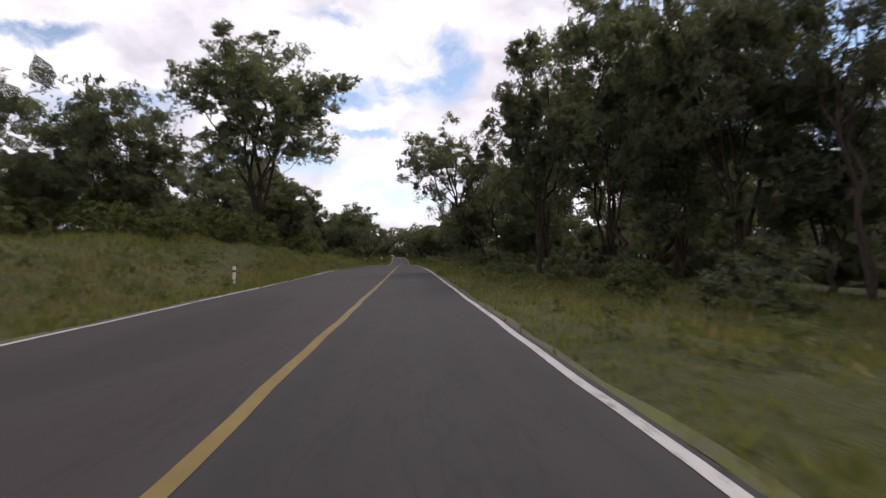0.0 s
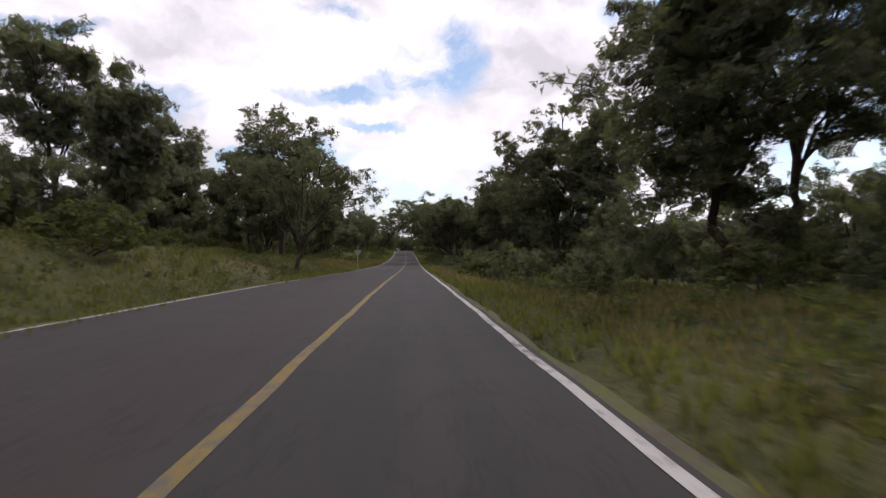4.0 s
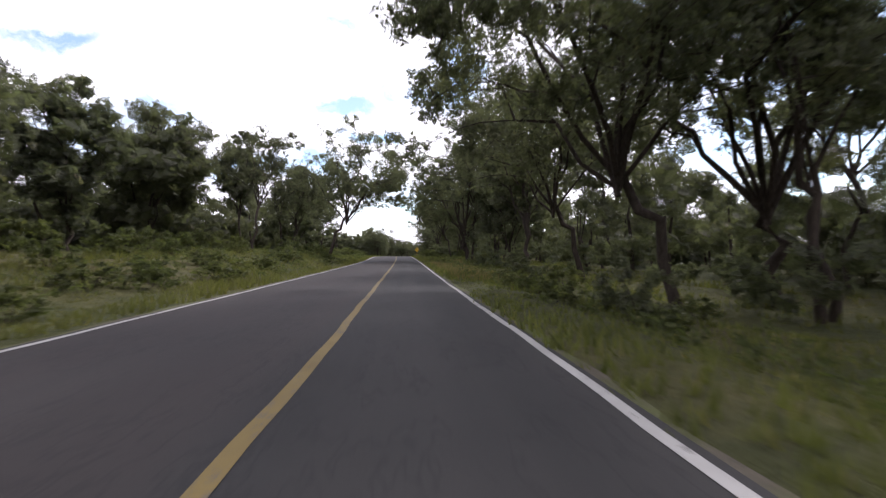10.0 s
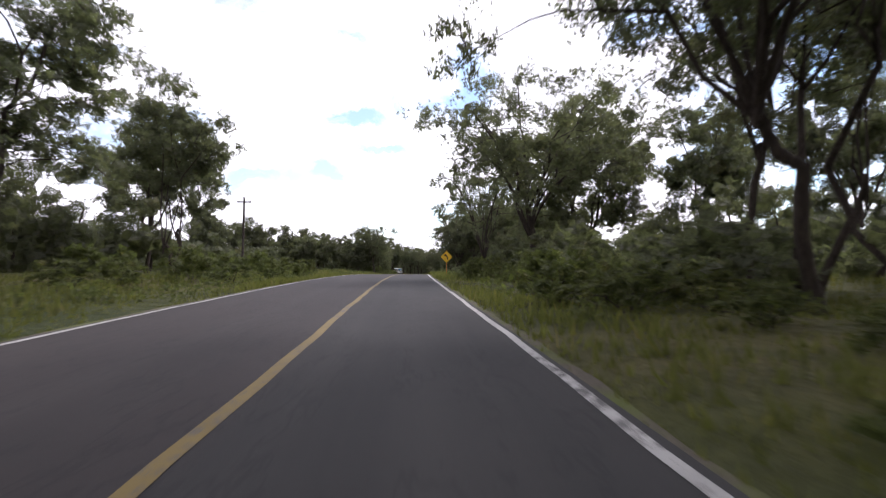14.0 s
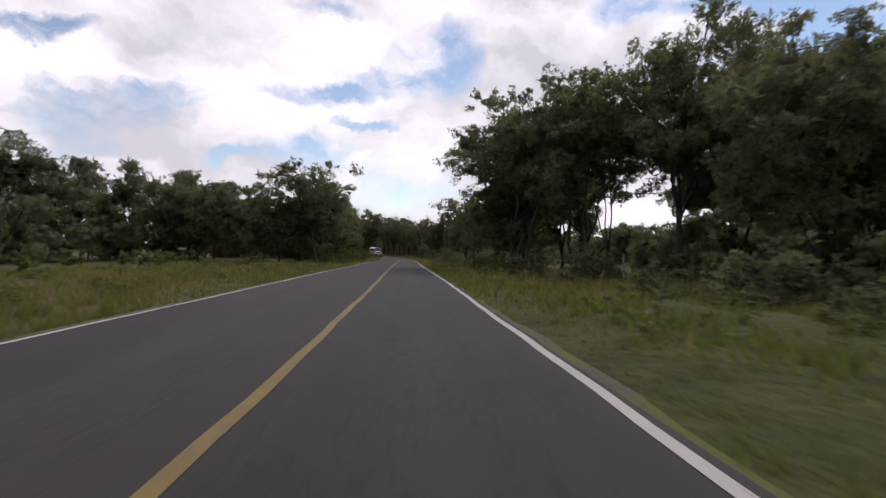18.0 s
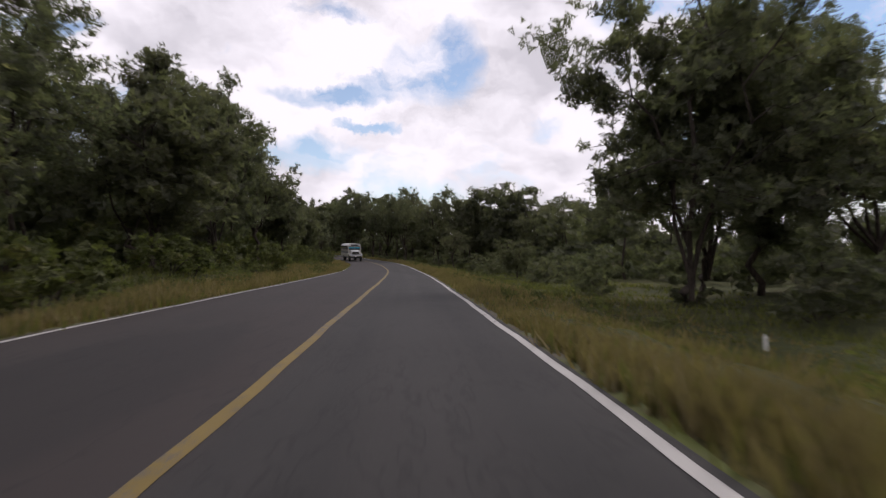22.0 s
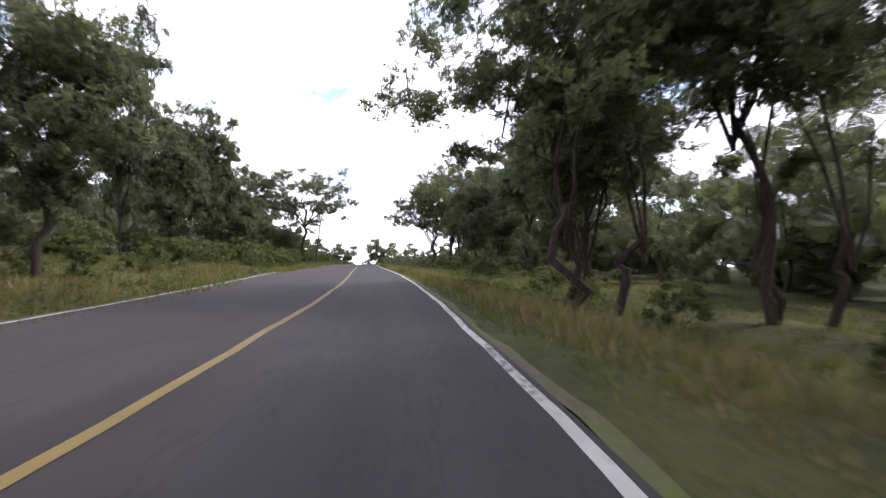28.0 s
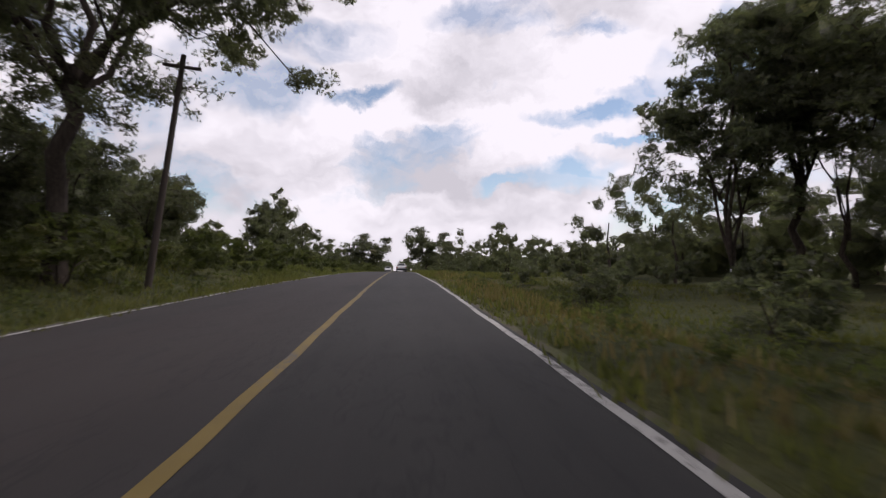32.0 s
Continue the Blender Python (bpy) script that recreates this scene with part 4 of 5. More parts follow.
def woodland(seed, a, b, l0, l1, gap, hgt):
    rng = np.random.default_rng(seed)
    leafs, trunks = [], []
    for s in np.arange(a, b, gap):
        for l in np.arange(l0, l1, gap):
            ps, pl = s + rng.uniform(-0.4, 0.4) * gap, l + rng.uniform(-0.4, 0.4) * gap
            if not all((ps - q[0]) ** 2 + (pl - q[1]) ** 2 > (0.4 * q[2] + 1.5) ** 2 for q in standing):
                continue
            x, y, z, h = route(ps, pl)
            foot = np.array([float(x), float(y), ground_at(ps, pl)])
            high = hgt * rng.uniform(0.7, 1.2)
            wide = high * rng.uniform(0.34, 0.48)
            lobes = 15
            d = rng.normal(size=(lobes, 3))
            d /= np.linalg.norm(d, axis=1)[:, None]
            c = foot + np.array([0, 0, high * 0.50]) + d * (0.45 + 0.5 * rng.random(lobes))[:, None] * np.array([wide, wide, high * 0.46])
            c[:, 2] = np.maximum(c[:, 2], foot[2] + 0.5)
            near = min(abs(l0), abs(l1)) < 30 and abs(pl) < min(abs(l0), abs(l1)) + 10
            leafs.append(foliage(rng, c, wide * (0.22 + 0.15 * rng.random(lobes)), 36 if near else 18, 0.45 if near else 0.7, 0.0, 0.6 if near else 0.72)[:2])
            trunks.append(tube(wander(rng, foot - np.array([0, 0, 0.5]), foot + np.array([0, 0, high * 0.5]), 4, 0.25), np.linspace(0.016 * high, 0.005 * high, 4), 5))
    if not leafs:
        return
    V, Fc = joined(leafs)
    wood = tagged(new("woodland", mesh_of("woodland", V, Fc, [LEAF_OAK])), "mass of dark green oaks and scrub behind the roadside trees", "woodland", kind="stuff")
    V, Fc = joined(trunks)
    tagged(part("trunk", mesh_of("trunk", V, Fc, [BARK]), None, wood), kind="stuff")


for k, row in enumerate(WOODS):
    woodland(300 + k, *row)

# thickets that close the woods at their back: stretch, offset, height
THICKETS = ((-80, 120, 46, 7), (-80, 110, -48, 7), (120, 300, 45, 7), (110, 270, -50, 7), (270, 345, -50, 7), (300, 395, 46, 7), (340, 475, -84, 9), (345, 470, -44, 7),
            (390, 500, 66, 8), (475, 590, -44, 7), (490, 540, 54, 7), (535, 650, 48, 7), (575, 690, -46, 7), (640, 735, 46, 6), (690, 1080, -36, 4), (720, 1080, 52, 4),
            (-80, 120, 29, 4.5), (120, 300, 28, 4.5), (475, 600, -27, 4.5), (600, 690, -25, 4), (-80, 340, -29, 5), (300, 400, 29, 4.5), (395, 545, 36, 6), (500, 640, 25, 4.5), (640, 735, 31, 4.5))
for k, (a, b, l, hgt) in enumerate(THICKETS):
    rng = np.random.default_rng(500 + k)
    bits = []
    for s in np.arange(a, b, 2.3):
        ps, pl = s + rng.uniform(-1, 1), l + rng.uniform(-2.5, 2.5)
        x, y, z, h = route(ps, pl)
        foot = np.array([float(x), float(y), ground_at(ps, pl)])
        hi = hgt * rng.uniform(0.6, 1.25)
        lobes = 6
        c = foot + np.stack([rng.normal(size=lobes) * 1.3, rng.normal(size=lobes) * 1.3, hi * (0.1 + 0.85 * rng.random(lobes))], -1)
        bits.append(foliage(rng, c, 1.3 * (0.8 + 0.5 * rng.random(lobes)), 18, 0.6, 0.0, 0.85)[:2])
    V, Fc = joined(bits)
    tagged(new("thicket", mesh_of("thicket", V, Fc, [LEAF_OAK])), "dark thicket of scrub at the back of the wood", "thicket", kind="stuff")

# undergrowth along the wood's edge: stretches, offsets, spacing, height
EDGES = ((-20, 80, -24, -14.5, 4.6, 2.6), (80, 140, -24, -14.5, 4.8, 2.2), (140, 240, -24, -14, 6.5, 2.2), (240, 300, -22, -13, 6, 1.8), (300, 345, -20, -11, 5, 1.9), (345, 440, -40, -20, 9, 1.6),
         (440, 560, -20, -11.5, 4.4, 2.4), (560, 680, -20, -11, 4.6, 2.2), (680, 900, -16, -9.5, 6, 1.6),
         (-10, 100, 9, 20, 5.5, 1.8), (100, 180, 6.5, 18, 4.2, 2.3), (180, 214, 9.5, 20, 6.4, 1.5), (214, 262, 8, 20, 5.2, 1.8), (262, 300, 12, 22, 5.4, 1.8), (292, 320, 4.8, 9.5, 2.8, 1.7), (300, 400, 9, 22, 5.5, 1.8),
         (400, 455, 11, 24, 6.5, 1.7), (455, 525, 13, 30, 5.5, 2.6), (500, 640, 10.5, 22, 5.2, 2.0), (640, 900, 9, 22, 6.5, 1.7))
for e, (a, b, l0, l1, gap, hgt) in enumerate(EDGES):
    rng = np.random.default_rng(400 + e)
    rest = []
    for s in np.arange(a, b, gap):
        if l1 < 0:
            rows_l = np.arange(l1, l0, -gap * 1.15)
        else:
            rows_l = np.arange(l0, l1, gap * 1.15)
        for row, l in enumerate(rows_l):
            k = rng.uniform(0.5, 1.35)
            ps, pl = s + rng.uniform(-0.5, 0.5) * gap, l + rng.uniform(-0.4, 0.4) * gap
            if 112 < ps < 136 and 0 < pl < 9:
                continue
            if row == 0 and s < 660:
                plant("bush", ps, pl, hgt * k, hgt * k * rng.uniform(0.6, 0.95), int(rng.integers(2)) if l1 < 0 or 284 < s < 322 else int(rng.choice((0, 2, 2))))
                continue
            x, y, z, h = route(ps, pl)
            foot = np.array([float(x), float(y), ground_at(ps, pl)])
            hi, wide = hgt * k * 1.15, hgt * k * 0.85
            lobes = 9
            az, rr = rng.random(lobes) * 6.283, np.sqrt(rng.random(lobes)) * wide
            c = foot + np.stack([np.cos(az) * rr, np.sin(az) * rr, hi * (0.2 + 0.7 * rng.random(lobes))], -1)
            rest.append(foliage(rng, c, wide * (0.28 + 0.2 * rng.random(lobes)), 27, 0.36, 0.0, 0.6)[:2])
    if rest:
        V, Fc = joined(rest)
        tagged(new("undergrowth", mesh_of("undergrowth", V, Fc, [LEAF_BUSH if l1 < 0 else LEAF_OAK])), "tangled green undergrowth between the trees", "undergrowth", kind="stuff")

# low bright bushes on the verges, nearer to the road than the woods: stretch, offsets, how many, height
for k, (a, b, l0, l1, n, hgt) in enumerate(((212, 262, -11.5, -8.4, 16, 1.15), (212, 234, 4.2, 6.6, 9, 0.85), (96, 116, 4.0, 6.5, 5, 0.8), (286, 304, 5.0, 8.0, 8, 1.1))):
    rng = np.random.default_rng(450 + k)
    for i in range(n):
        h = hgt * rng.uniform(0.7, 1.3)
        plant("bush", a + (b - a) * (i + rng.random()) / n, rng.uniform(l0, l1), h, h * rng.uniform(0.8, 1.2), int(rng.integers(2)))

# ---- grass beside the road ----
def grass(name, seed, s0, s1, l0, l1, count, tall, mat, label, clump=3):
    rng = np.random.default_rng(seed)
    s, l = rng.uniform(s0, s1, count), l0 + (l1 - l0) * rng.random(count) ** 1.15
    x, y, z, h = route(s, l)
    far = np.where(l < 0, -l - 6.5, l - 2.2)
    z = z + lie(s, l) + rough_ground(x, y) * smooth(far / 5.0) - 0.03
    patchy = 0.65 + 0.5 * np.sin(s * 0.21 + l) * np.sin(s * 0.083 + 2)
    n = count * clump
    base = np.repeat(np.stack([x, y, z], -1), clump, axis=0)
    base[:, :2] += rng.normal(size=(n, 2)) * 0.09
    ht = tall * np.repeat(patchy, clump) * (0.5 + 0.8 * rng.random(n))
    a = rng.random(n) * 6.283
    w = 0.018 + 0.026 * rng.random(n)
    lean = rng.normal(size=(n, 2)) * 0.28 * ht[:, None]
    side = np.stack([np.cos(a) * w, np.sin(a) * w, np.zeros(n)], -1)
    tip = base + np.stack([lean[:, 0], lean[:, 1], ht], -1)
    V = np.stack([base - side, base + side, tip], 1).reshape(-1, 3)
    tagged(new(name, mesh_of(name, V, np.arange(n * 3).reshape(-1, 3), [mat])), label, "grass", kind="stuff")


GREEN, STRAW = "rough green grass on the verge", "tall straw-coloured grass on the verge"
for k, (a, b) in enumerate(((-10, 120), (120, 260), (260, 400), (400, 540), (540, 680), (680, 800))):
    grass("grass", 100 + k, a, b, 2.0, 10.5, 12500, 0.34, GRASS_GREEN, GREEN)
    grass("grass", 160 + k, a, b, 10.0, 20.0, 7000, 0.36, GRASS_GREEN, GREEN)
    grass("grass", 120 + k, a, b, -6.3, -21, 17000, 0.42, GRASS_GREEN, GREEN)
for k, (a, b, l0, l1, n, tall) in enumerate(((0, 60, 3.5, 9, 1500, 0.35), (100, 140, 2.5, 5, 1600, 0.5), (225, 262, 2.6, 6.5, 1400, 0.45), (380, 470, 3.2, 10, 3500, 0.45), (440, 600, 2.5, 5.6, 8000, 0.46),
                                             (455, 540, -7.2, -10.5, 5000, 0.6), (140, 210, -7.5, -16, 9000, 0.6), (0, 60, -7.5, -11, 2000, 0.4), (330, 430, -8, -15, 3500, 0.4), (570, 640, -8, -14, 3000, 0.45),
                                             (600, 680, 2.6, 6, 2500, 0.45), (425, 560, 2.05, 2.9, 7500, 0.42), (425, 545, -6.55, -7.5, 7500, 0.42), (70, 98, 3.4, 9, 1500, 0.5))):
    grass("dry_grass", 140 + k, a, b, l0, l1, n, tall, GRASS_DRY, STRAW)

# weeds that stand above the grass
def weeds(seed, s0, s1, l0, l1, count, label):
    rng = np.random.default_rng(seed)
    s, l = rng.uniform(s0, s1, count), l0 + (l1 - l0) * rng.random(count)
    c = np.array([(*route(a, o)[:2], ground_at(a, o)) for a, o in zip(s, l)], dtype=float)
    hgt = 0.25 + 0.45 * rng.random(count)
    c[:, 2] += hgt * 0.5
    V, Fc, _ = foliage(rng, c, hgt * 0.8, 27, 0.17, 0.0, 0.0)
    tagged(new("weeds", mesh_of("weeds", V, Fc, [LEAF_BUSH])), label, "weeds", kind="stuff")


for k, (a, b) in enumerate(((-10, 160), (160, 330), (330, 500), (500, 680))):
    weeds(600 + k, a, b, 3.0, 9.5, 420, "leafy green weeds in the verge grass")
    weeds(620 + k, a, b, -14, -7.4, 420, "leafy green weeds in the verge grass")

# ---- roadside things ----
def box(bm, x0, x1, y0, y1, z0, z1):
    v = [bm.verts.new((x, y, z)) for z in (z0, z1) for y in (y0, y1) for x in (x0, x1)]
    for f in ((0, 2, 3, 1), (4, 5, 7, 6), (0, 1, 5, 4), (2, 6, 7, 3), (0, 4, 6, 2), (1, 3, 7, 5)):
        bm.faces.new([v[i] for i in f])
    return v


def slab(x0, x1, y0, y1, z0, z1, bevel=0.0, segs=2):
    bm = bmesh.new()
    box(bm, x0, x1, y0, y1, z0, z1)
    if bevel:
        bmesh.ops.bevel(bm, geom=bm.edges[:], offset=bevel, segments=segs, affect="EDGES", profile=0.6)
    return bm


def rod(r, z0, z1, x=0.0, y=0.0, sides=12, r2=None):
    bm = bmesh.new()
    bmesh.ops.create_cone(bm, cap_ends=True, segments=sides, radius1=r, radius2=r if r2 is None else r2, depth=z1 - z0, matrix=Matrix.Translation((x, y, (z0 + z1) / 2)))
    return bm


def prism(outline, x0, x1, bevel=0.0):
    """An outline of (y, z) points drawn out from x0 to x1."""
    bm = bmesh.new()
    a = [bm.verts.new((x0, y, z)) for y, z in outline]
    b = [bm.verts.new((x1, y, z)) for y, z in outline]
    bm.faces.new(a)
    bm.faces.new(b[::-1])
    for i in range(len(a)):
        j = (i + 1) % len(a)
        bm.faces.new((a[j], a[i], b[i], b[j]))
    bmesh.ops.recalc_face_normals(bm, faces=bm.faces)
    if bevel:
        bmesh.ops.bevel(bm, geom=bm.edges[:], offset=bevel, segments=2, affect="EDGES", profile=0.6)
    return bm


def put_at(ob, s, l, lift=0.0, turn=0.0, tilt=(0, 0)):
    """Stand a thing beside the road, facing along it."""
    x, y, z, h = route(s, l)
    ob.matrix_basis = Matrix.LocRotScale((float(x), float(y), ground_at(s, l) + lift), Euler((radians(tilt[0]), radians(tilt[1]), float(h) + radians(turn))), None)
    return ob


def set_on_road(ob, s, l, turn=0.0):
    x, y, z, h = route(s, l)
    grade = float(np.interp(s + 2, line_s, line_z) - np.interp(s - 2, line_s, line_z)) / 4
    ob.matrix_basis = Matrix.Translation((float(x), float(y), float(z) + 0.006)) @ Matrix.Rotation(float(h), 4, "Z") @ Matrix.Rotation(math.atan(grade), 4, "X") @ Matrix.Rotation(radians(turn), 4, "Z")
    return ob


WHITE_PAINT = plain("white_paint", (0.66, 0.65, 0.60), 0.55, 0, 0.7, 9)
BLACK_PAINT = plain("black_paint", (0.02, 0.02, 0.02), 0.5)
GREY_WOOD = plain("grey_weathered_wood", (0.23, 0.21, 0.185), 0.9, 0, 0.8, 7)
POLE_WOOD = plain("creosoted_wood", (0.060, 0.045, 0.036), 0.9, 0, 0.7, 5)
STEEL = plain("galvanised_steel", (0.36, 0.36, 0.36), 0.45, 0.8, 0.4, 6)
SIGN_YELLOW = plain("sign_yellow", (0.66, 0.40, 0.02), 0.45, 0, 0.3, 5)
SIGN_ORANGE = plain("sign_orange", (0.55, 0.20, 0.04), 0.5, 0, 0.3, 5)
SIGN_BACK = plain("faded_sign_sheet", (0.34, 0.22, 0.20), 0.6, 0.1, 0.5, 5)
PALE_SIGN = plain("pale_weathered_sheet", (0.42, 0.40, 0.37), 0.55, 0.2, 0.6, 5)


def delineator():
    post = new("delineator_post")
    part("shaft", slab(-0.06, 0.06, -0.05, 0.05, -0.3, 0.85, 0.012), WHITE_PAINT, post)
    part("band", slab(-0.063, 0.063, -0.053, 0.053, 0.62, 0.72, 0.004), BLACK_PAINT, post, "dark reflector band")
    part("cap", slab(-0.05, 0.05, -0.04, 0.04, 0.85, 0.88, 0.01), WHITE_PAINT, post)
    return tagged(post, "white roadside delineator post with a dark band", "post", "delineator posts")


put_at(delineator(), 22.3, -7.8)


def marker_stake(height, label, mat):
    stake = new("marker_stake")
    part("shaft", slab(-0.045, 0.045, -0.045, 0.045, -0.3, height, 0.01), mat, stake)
    part("tip", rod(0.055, height, height + 0.07, 0, 0, 4, 0.008), mat, stake)
    return tagged(stake, label, "stake")


for s, l, hgt in ((128.3, 5.6, 0.62), (128.2, 7.1, 0.62), (136.5, 8.6, 0.70), (455.5, 19.0, 0.9), (456, 8.4, 0.35), (205.5, -9.0, 0.4)):
    put_at(marker_stake(hgt, "short whitewashed wooden stake in the grass", WHITE_PAINT), s, l, 0, 20 * l, (2, 3))


def fence_post(height):
    post = new("fence_post")
    part("shaft", rod(0.05, -0.4, height, 0, 0, 9, 0.042), GREY_WOOD, post)
    part("top", rod(0.042, height, height + 0.03, 0, 0, 9, 0.025), GREY_WOOD, post)
    return tagged(post, "pale weathered fence post by the field", "fence post", "fence posts")


FENCE = [(s, 11.6 - 0.1 * k, 1.35 + 0.07 * (k % 3)) for k, s in enumerate((389.0, 392.7, 396.4, 400.2, 403.9, 407.6, 411.3))]
for s, l, hgt in FENCE:
    put_at(fence_post(hgt), s, l, 0, 0, (1.5 * math.sin(s), 2 * math.cos(s * 2)))


def sagging(name, a, b, sag, r, mat, label):
    """A wire or cable hung between two points."""
    t = np.linspace(0, 1, 17)[:, None]
    p = np.array(a) + (np.array(b) - np.array(a)) * t - np.array([0, 0, 1.0]) * sag * 4 * t * (1 - t)
    V, Fc = tube(p, np.full(17, r), 5)
    return tagged(new(name, mesh_of(name, V, Fc, [mat])), label, "wire")


def spot(s, l, up):
    x, y, z, h = route(s, l)
    return (float(x), float(y), ground_at(s, l) + up)


for (s, l, hgt), (s2, l2, h2) in zip(FENCE[:-1], FENCE[1:]):
    for up in (0.45, 0.8, 1.15):
        sagging("fence_wire", spot(s, l, up), spot(s2, l2, up), 0.03, 0.004, STEEL, "thin strand of fence wire between weathered posts")


def memorial_cross():
    cross = new("roadside_cross")
    part("upright", slab(-0.022, 0.022, -0.015, 0.015, -0.25, 0.94, 0.004), WHITE_PAINT, cross)
    part("crossbar", slab(-0.27, 0.27, -0.017, 0.017, 0.55, 0.595, 0.004), WHITE_PAINT, cross)
    part("foot", slab(-0.10, 0.10, -0.09, 0.09, -0.2, 0.22, 0.02), GREY_WOOD, cross, "small grey concrete foot")
    return tagged(cross, "white-painted roadside memorial cross in the grass", "cross")


put_at(memorial_cross(), 49.2, 5.05, -0.32, 6, (0, 3))


def curve_sign():
    sign = new("curve_warning_sign")
    part("post", slab(-0.03, 0.03, -0.02, 0.02, -0.4, 2.4, 0.004), SIGN_ORANGE, sign, "orange painted steel post")
    a = 0.58
    plate = bmesh.new()
    for y in (-0.035, -0.028):
        plate.faces.new([plate.verts.new(p) for p in ((0, y, 1.75 - a), (a, y, 1.75), (0, y, 1.75 + a), (-a, y, 1.75))])
    plate.faces.ensure_lookup_table()
    f0, f1 = plate.faces[0], plate.faces[1]
    for i in range(4):
        j = (i + 1) % 4
        plate.faces.new((f0.verts[j], f0.verts[i], f1.verts[i], f1.verts[j]))
    bmesh.ops.recalc_face_normals(plate, faces=plate.faces)
    diamond = part("plate", plate, SIGN_YELLOW, sign, "yellow diamond plate")
    # the arrow: a stem that bends to the left
    arrow = bmesh.new()
    pts = [(0.10, 1.48), (0.10, 1.72), (-0.08, 1.90)]
    for (x0, z0), (x1, z1) in zip(pts[:-1], pts[1:]):
        dx, dz = x1 - x0, z1 - z0
        n = math.hypot(dx, dz)
        px, pz = -dz / n * 0.06, dx / n * 0.06
        arrow.faces.new([arrow.verts.new((x, -0.040, z)) for x, z in ((x0 + px, z0 + pz), (x0 - px, z0 - pz), (x1 - px, z1 - pz), (x1 + px, z1 + pz))])
    arrow.faces.new([arrow.verts.new((x, -0.040, z)) for x, z in ((-0.22, 2.02), (-0.20, 1.80), (0.02, 1.98))])
    bmesh.ops.solidify(arrow, geom=arrow.faces[:], thickness=0.003)
    part("arrow", arrow, BLACK_PAINT, diamond, "black bent arrow")
    for z in (1.55, 1.95):
        part("bolt", rod(0.02, z, z + 0.03, 0, -0.045, 8), STEEL, diamond)
    return tagged(sign, "yellow diamond sign with a black bent arrow on an orange post", "road sign")


put_at(curve_sign(), 329.4, 3.5)


def faded_sign():
    """A thin post with a pale pointed shield, and a narrow slat above it, seen from behind."""
    sign = new("faded_road_sign")
    part("post", slab(-0.03, 0.03, -0.03, 0.03, -0.4, 3.3, 0.004), STEEL, sign)
    part("shield", prism([(0.52, 2.55), (0.45, 2.62), (-0.45, 2.62), (-0.52, 2.55), (-0.16, 1.95), (0.16, 1.95)], -0.015, 0.0), PALE_SIGN, sign, "pale pointed plate")
    part("slat", slab(-0.03, 0.0, -0.07, 0.07, 2.62, 3.25, 0.004), SIGN_BACK, sign, "faded reddish slat")
    return tagged(sign, "weathered pale sign on a thin grey post in the bank", "road sign")


put_at(faded_sign(), 146.6, -7.0, 0, 90)


def utility_pole(height):
    pole = new("utility_pole")
    part("shaft", rod(0.14, -1.0, height, 0, 0, 12, 0.10), POLE_WOOD, pole)
    part("crossarm", slab(-0.75, 0.75, -0.05, 0.05, height - 0.55, height - 0.43, 0.01), POLE_WOOD, pole)
    for x in (-0.65, 0.0, 0.65):
        part("insulator", rod(0.045, height - 0.43, height - 0.27, x, 0, 10, 0.03), PALE_SIGN, pole, "pale ceramic insulator")
    part("brace", slab(-0.02, 0.02, -0.06, -0.05, height - 1.1, height - 0.5), STEEL, pole)
    return tagged(pole, "dark wooden utility pole on the grassy bank", "utility pole", "utility poles")


POLES = ((335.6, -18.2, 8.3), (440, -47, 8.5), (661.5, -9.8, 9.4))
for s, l, hgt in POLES:
    put_at(utility_pole(hgt), s, l, 0, 0, (0, 7 if s > 600 else 0.5))
for off in (-0.65, 0.65):
    (s, l, h1), (s2, l2, h2) = POLES[:2]
    sagging("cable", spot(s, l + off, h1 - 0.3), spot(s2, l2 + off, h2 - 0.3), 1.4, 0.012, BLACK_PAINT, "thin dark overhead cable between utility poles")

# ---- vehicles ----
CAR_WHITE = plain("silver_white_car_paint", (0.58, 0.58, 0.57), 0.28, 0.15, 0.2, 2)
CREAM = plain("cream_bus_paint", (0.360, 0.338, 0.295), 0.38, 0, 0.5, 1.5)
BUS_WHITE = plain("white_bus_roof", (0.475, 0.475, 0.461), 0.4, 0, 0.4, 1.2)
NAVY = plain("navy_stripe", (0.025, 0.032, 0.072), 0.35, 0, 0.3, 2)
MAROON = plain("dark_maroon_stripe", (0.055, 0.030, 0.032), 0.4, 0, 0.3, 2)
CHROME = plain("dull_chrome", (0.55, 0.55, 0.55), 0.22, 1.0, 0.35, 3)
RUBBER = plain("tyre_rubber", (0.018, 0.018, 0.018), 0.85, 0, 0.6, 6)
RED_LENS = plain("red_lamp_lens", (0.32, 0.02, 0.02), 0.2, 0, 0.2, 6)
CLEAR_LENS = plain("clear_lamp_lens", (0.55, 0.56, 0.55), 0.12, 0.2, 0.2, 6)
DARK_TRIM = plain("dark_plastic_trim", (0.025, 0.025, 0.027), 0.6, 0, 0.3, 5)
BLUE_SHADE = plain("blue_sun_strip", (0.05, 0.36, 0.50), 0.35, 0, 0.2, 4)


def make_glass():
    m = Mat("dark_window_glass", 0.06, 0, 0.6)
    n = m.noise(1.5, 4, 0.6, m.local())
    m.colour(m.ramp(n, (0.3, (0.010, 0.011, 0.014)), (0.7, (0.028, 0.030, 0.036))))
    return m.m


DARK_GLASS = make_glass()


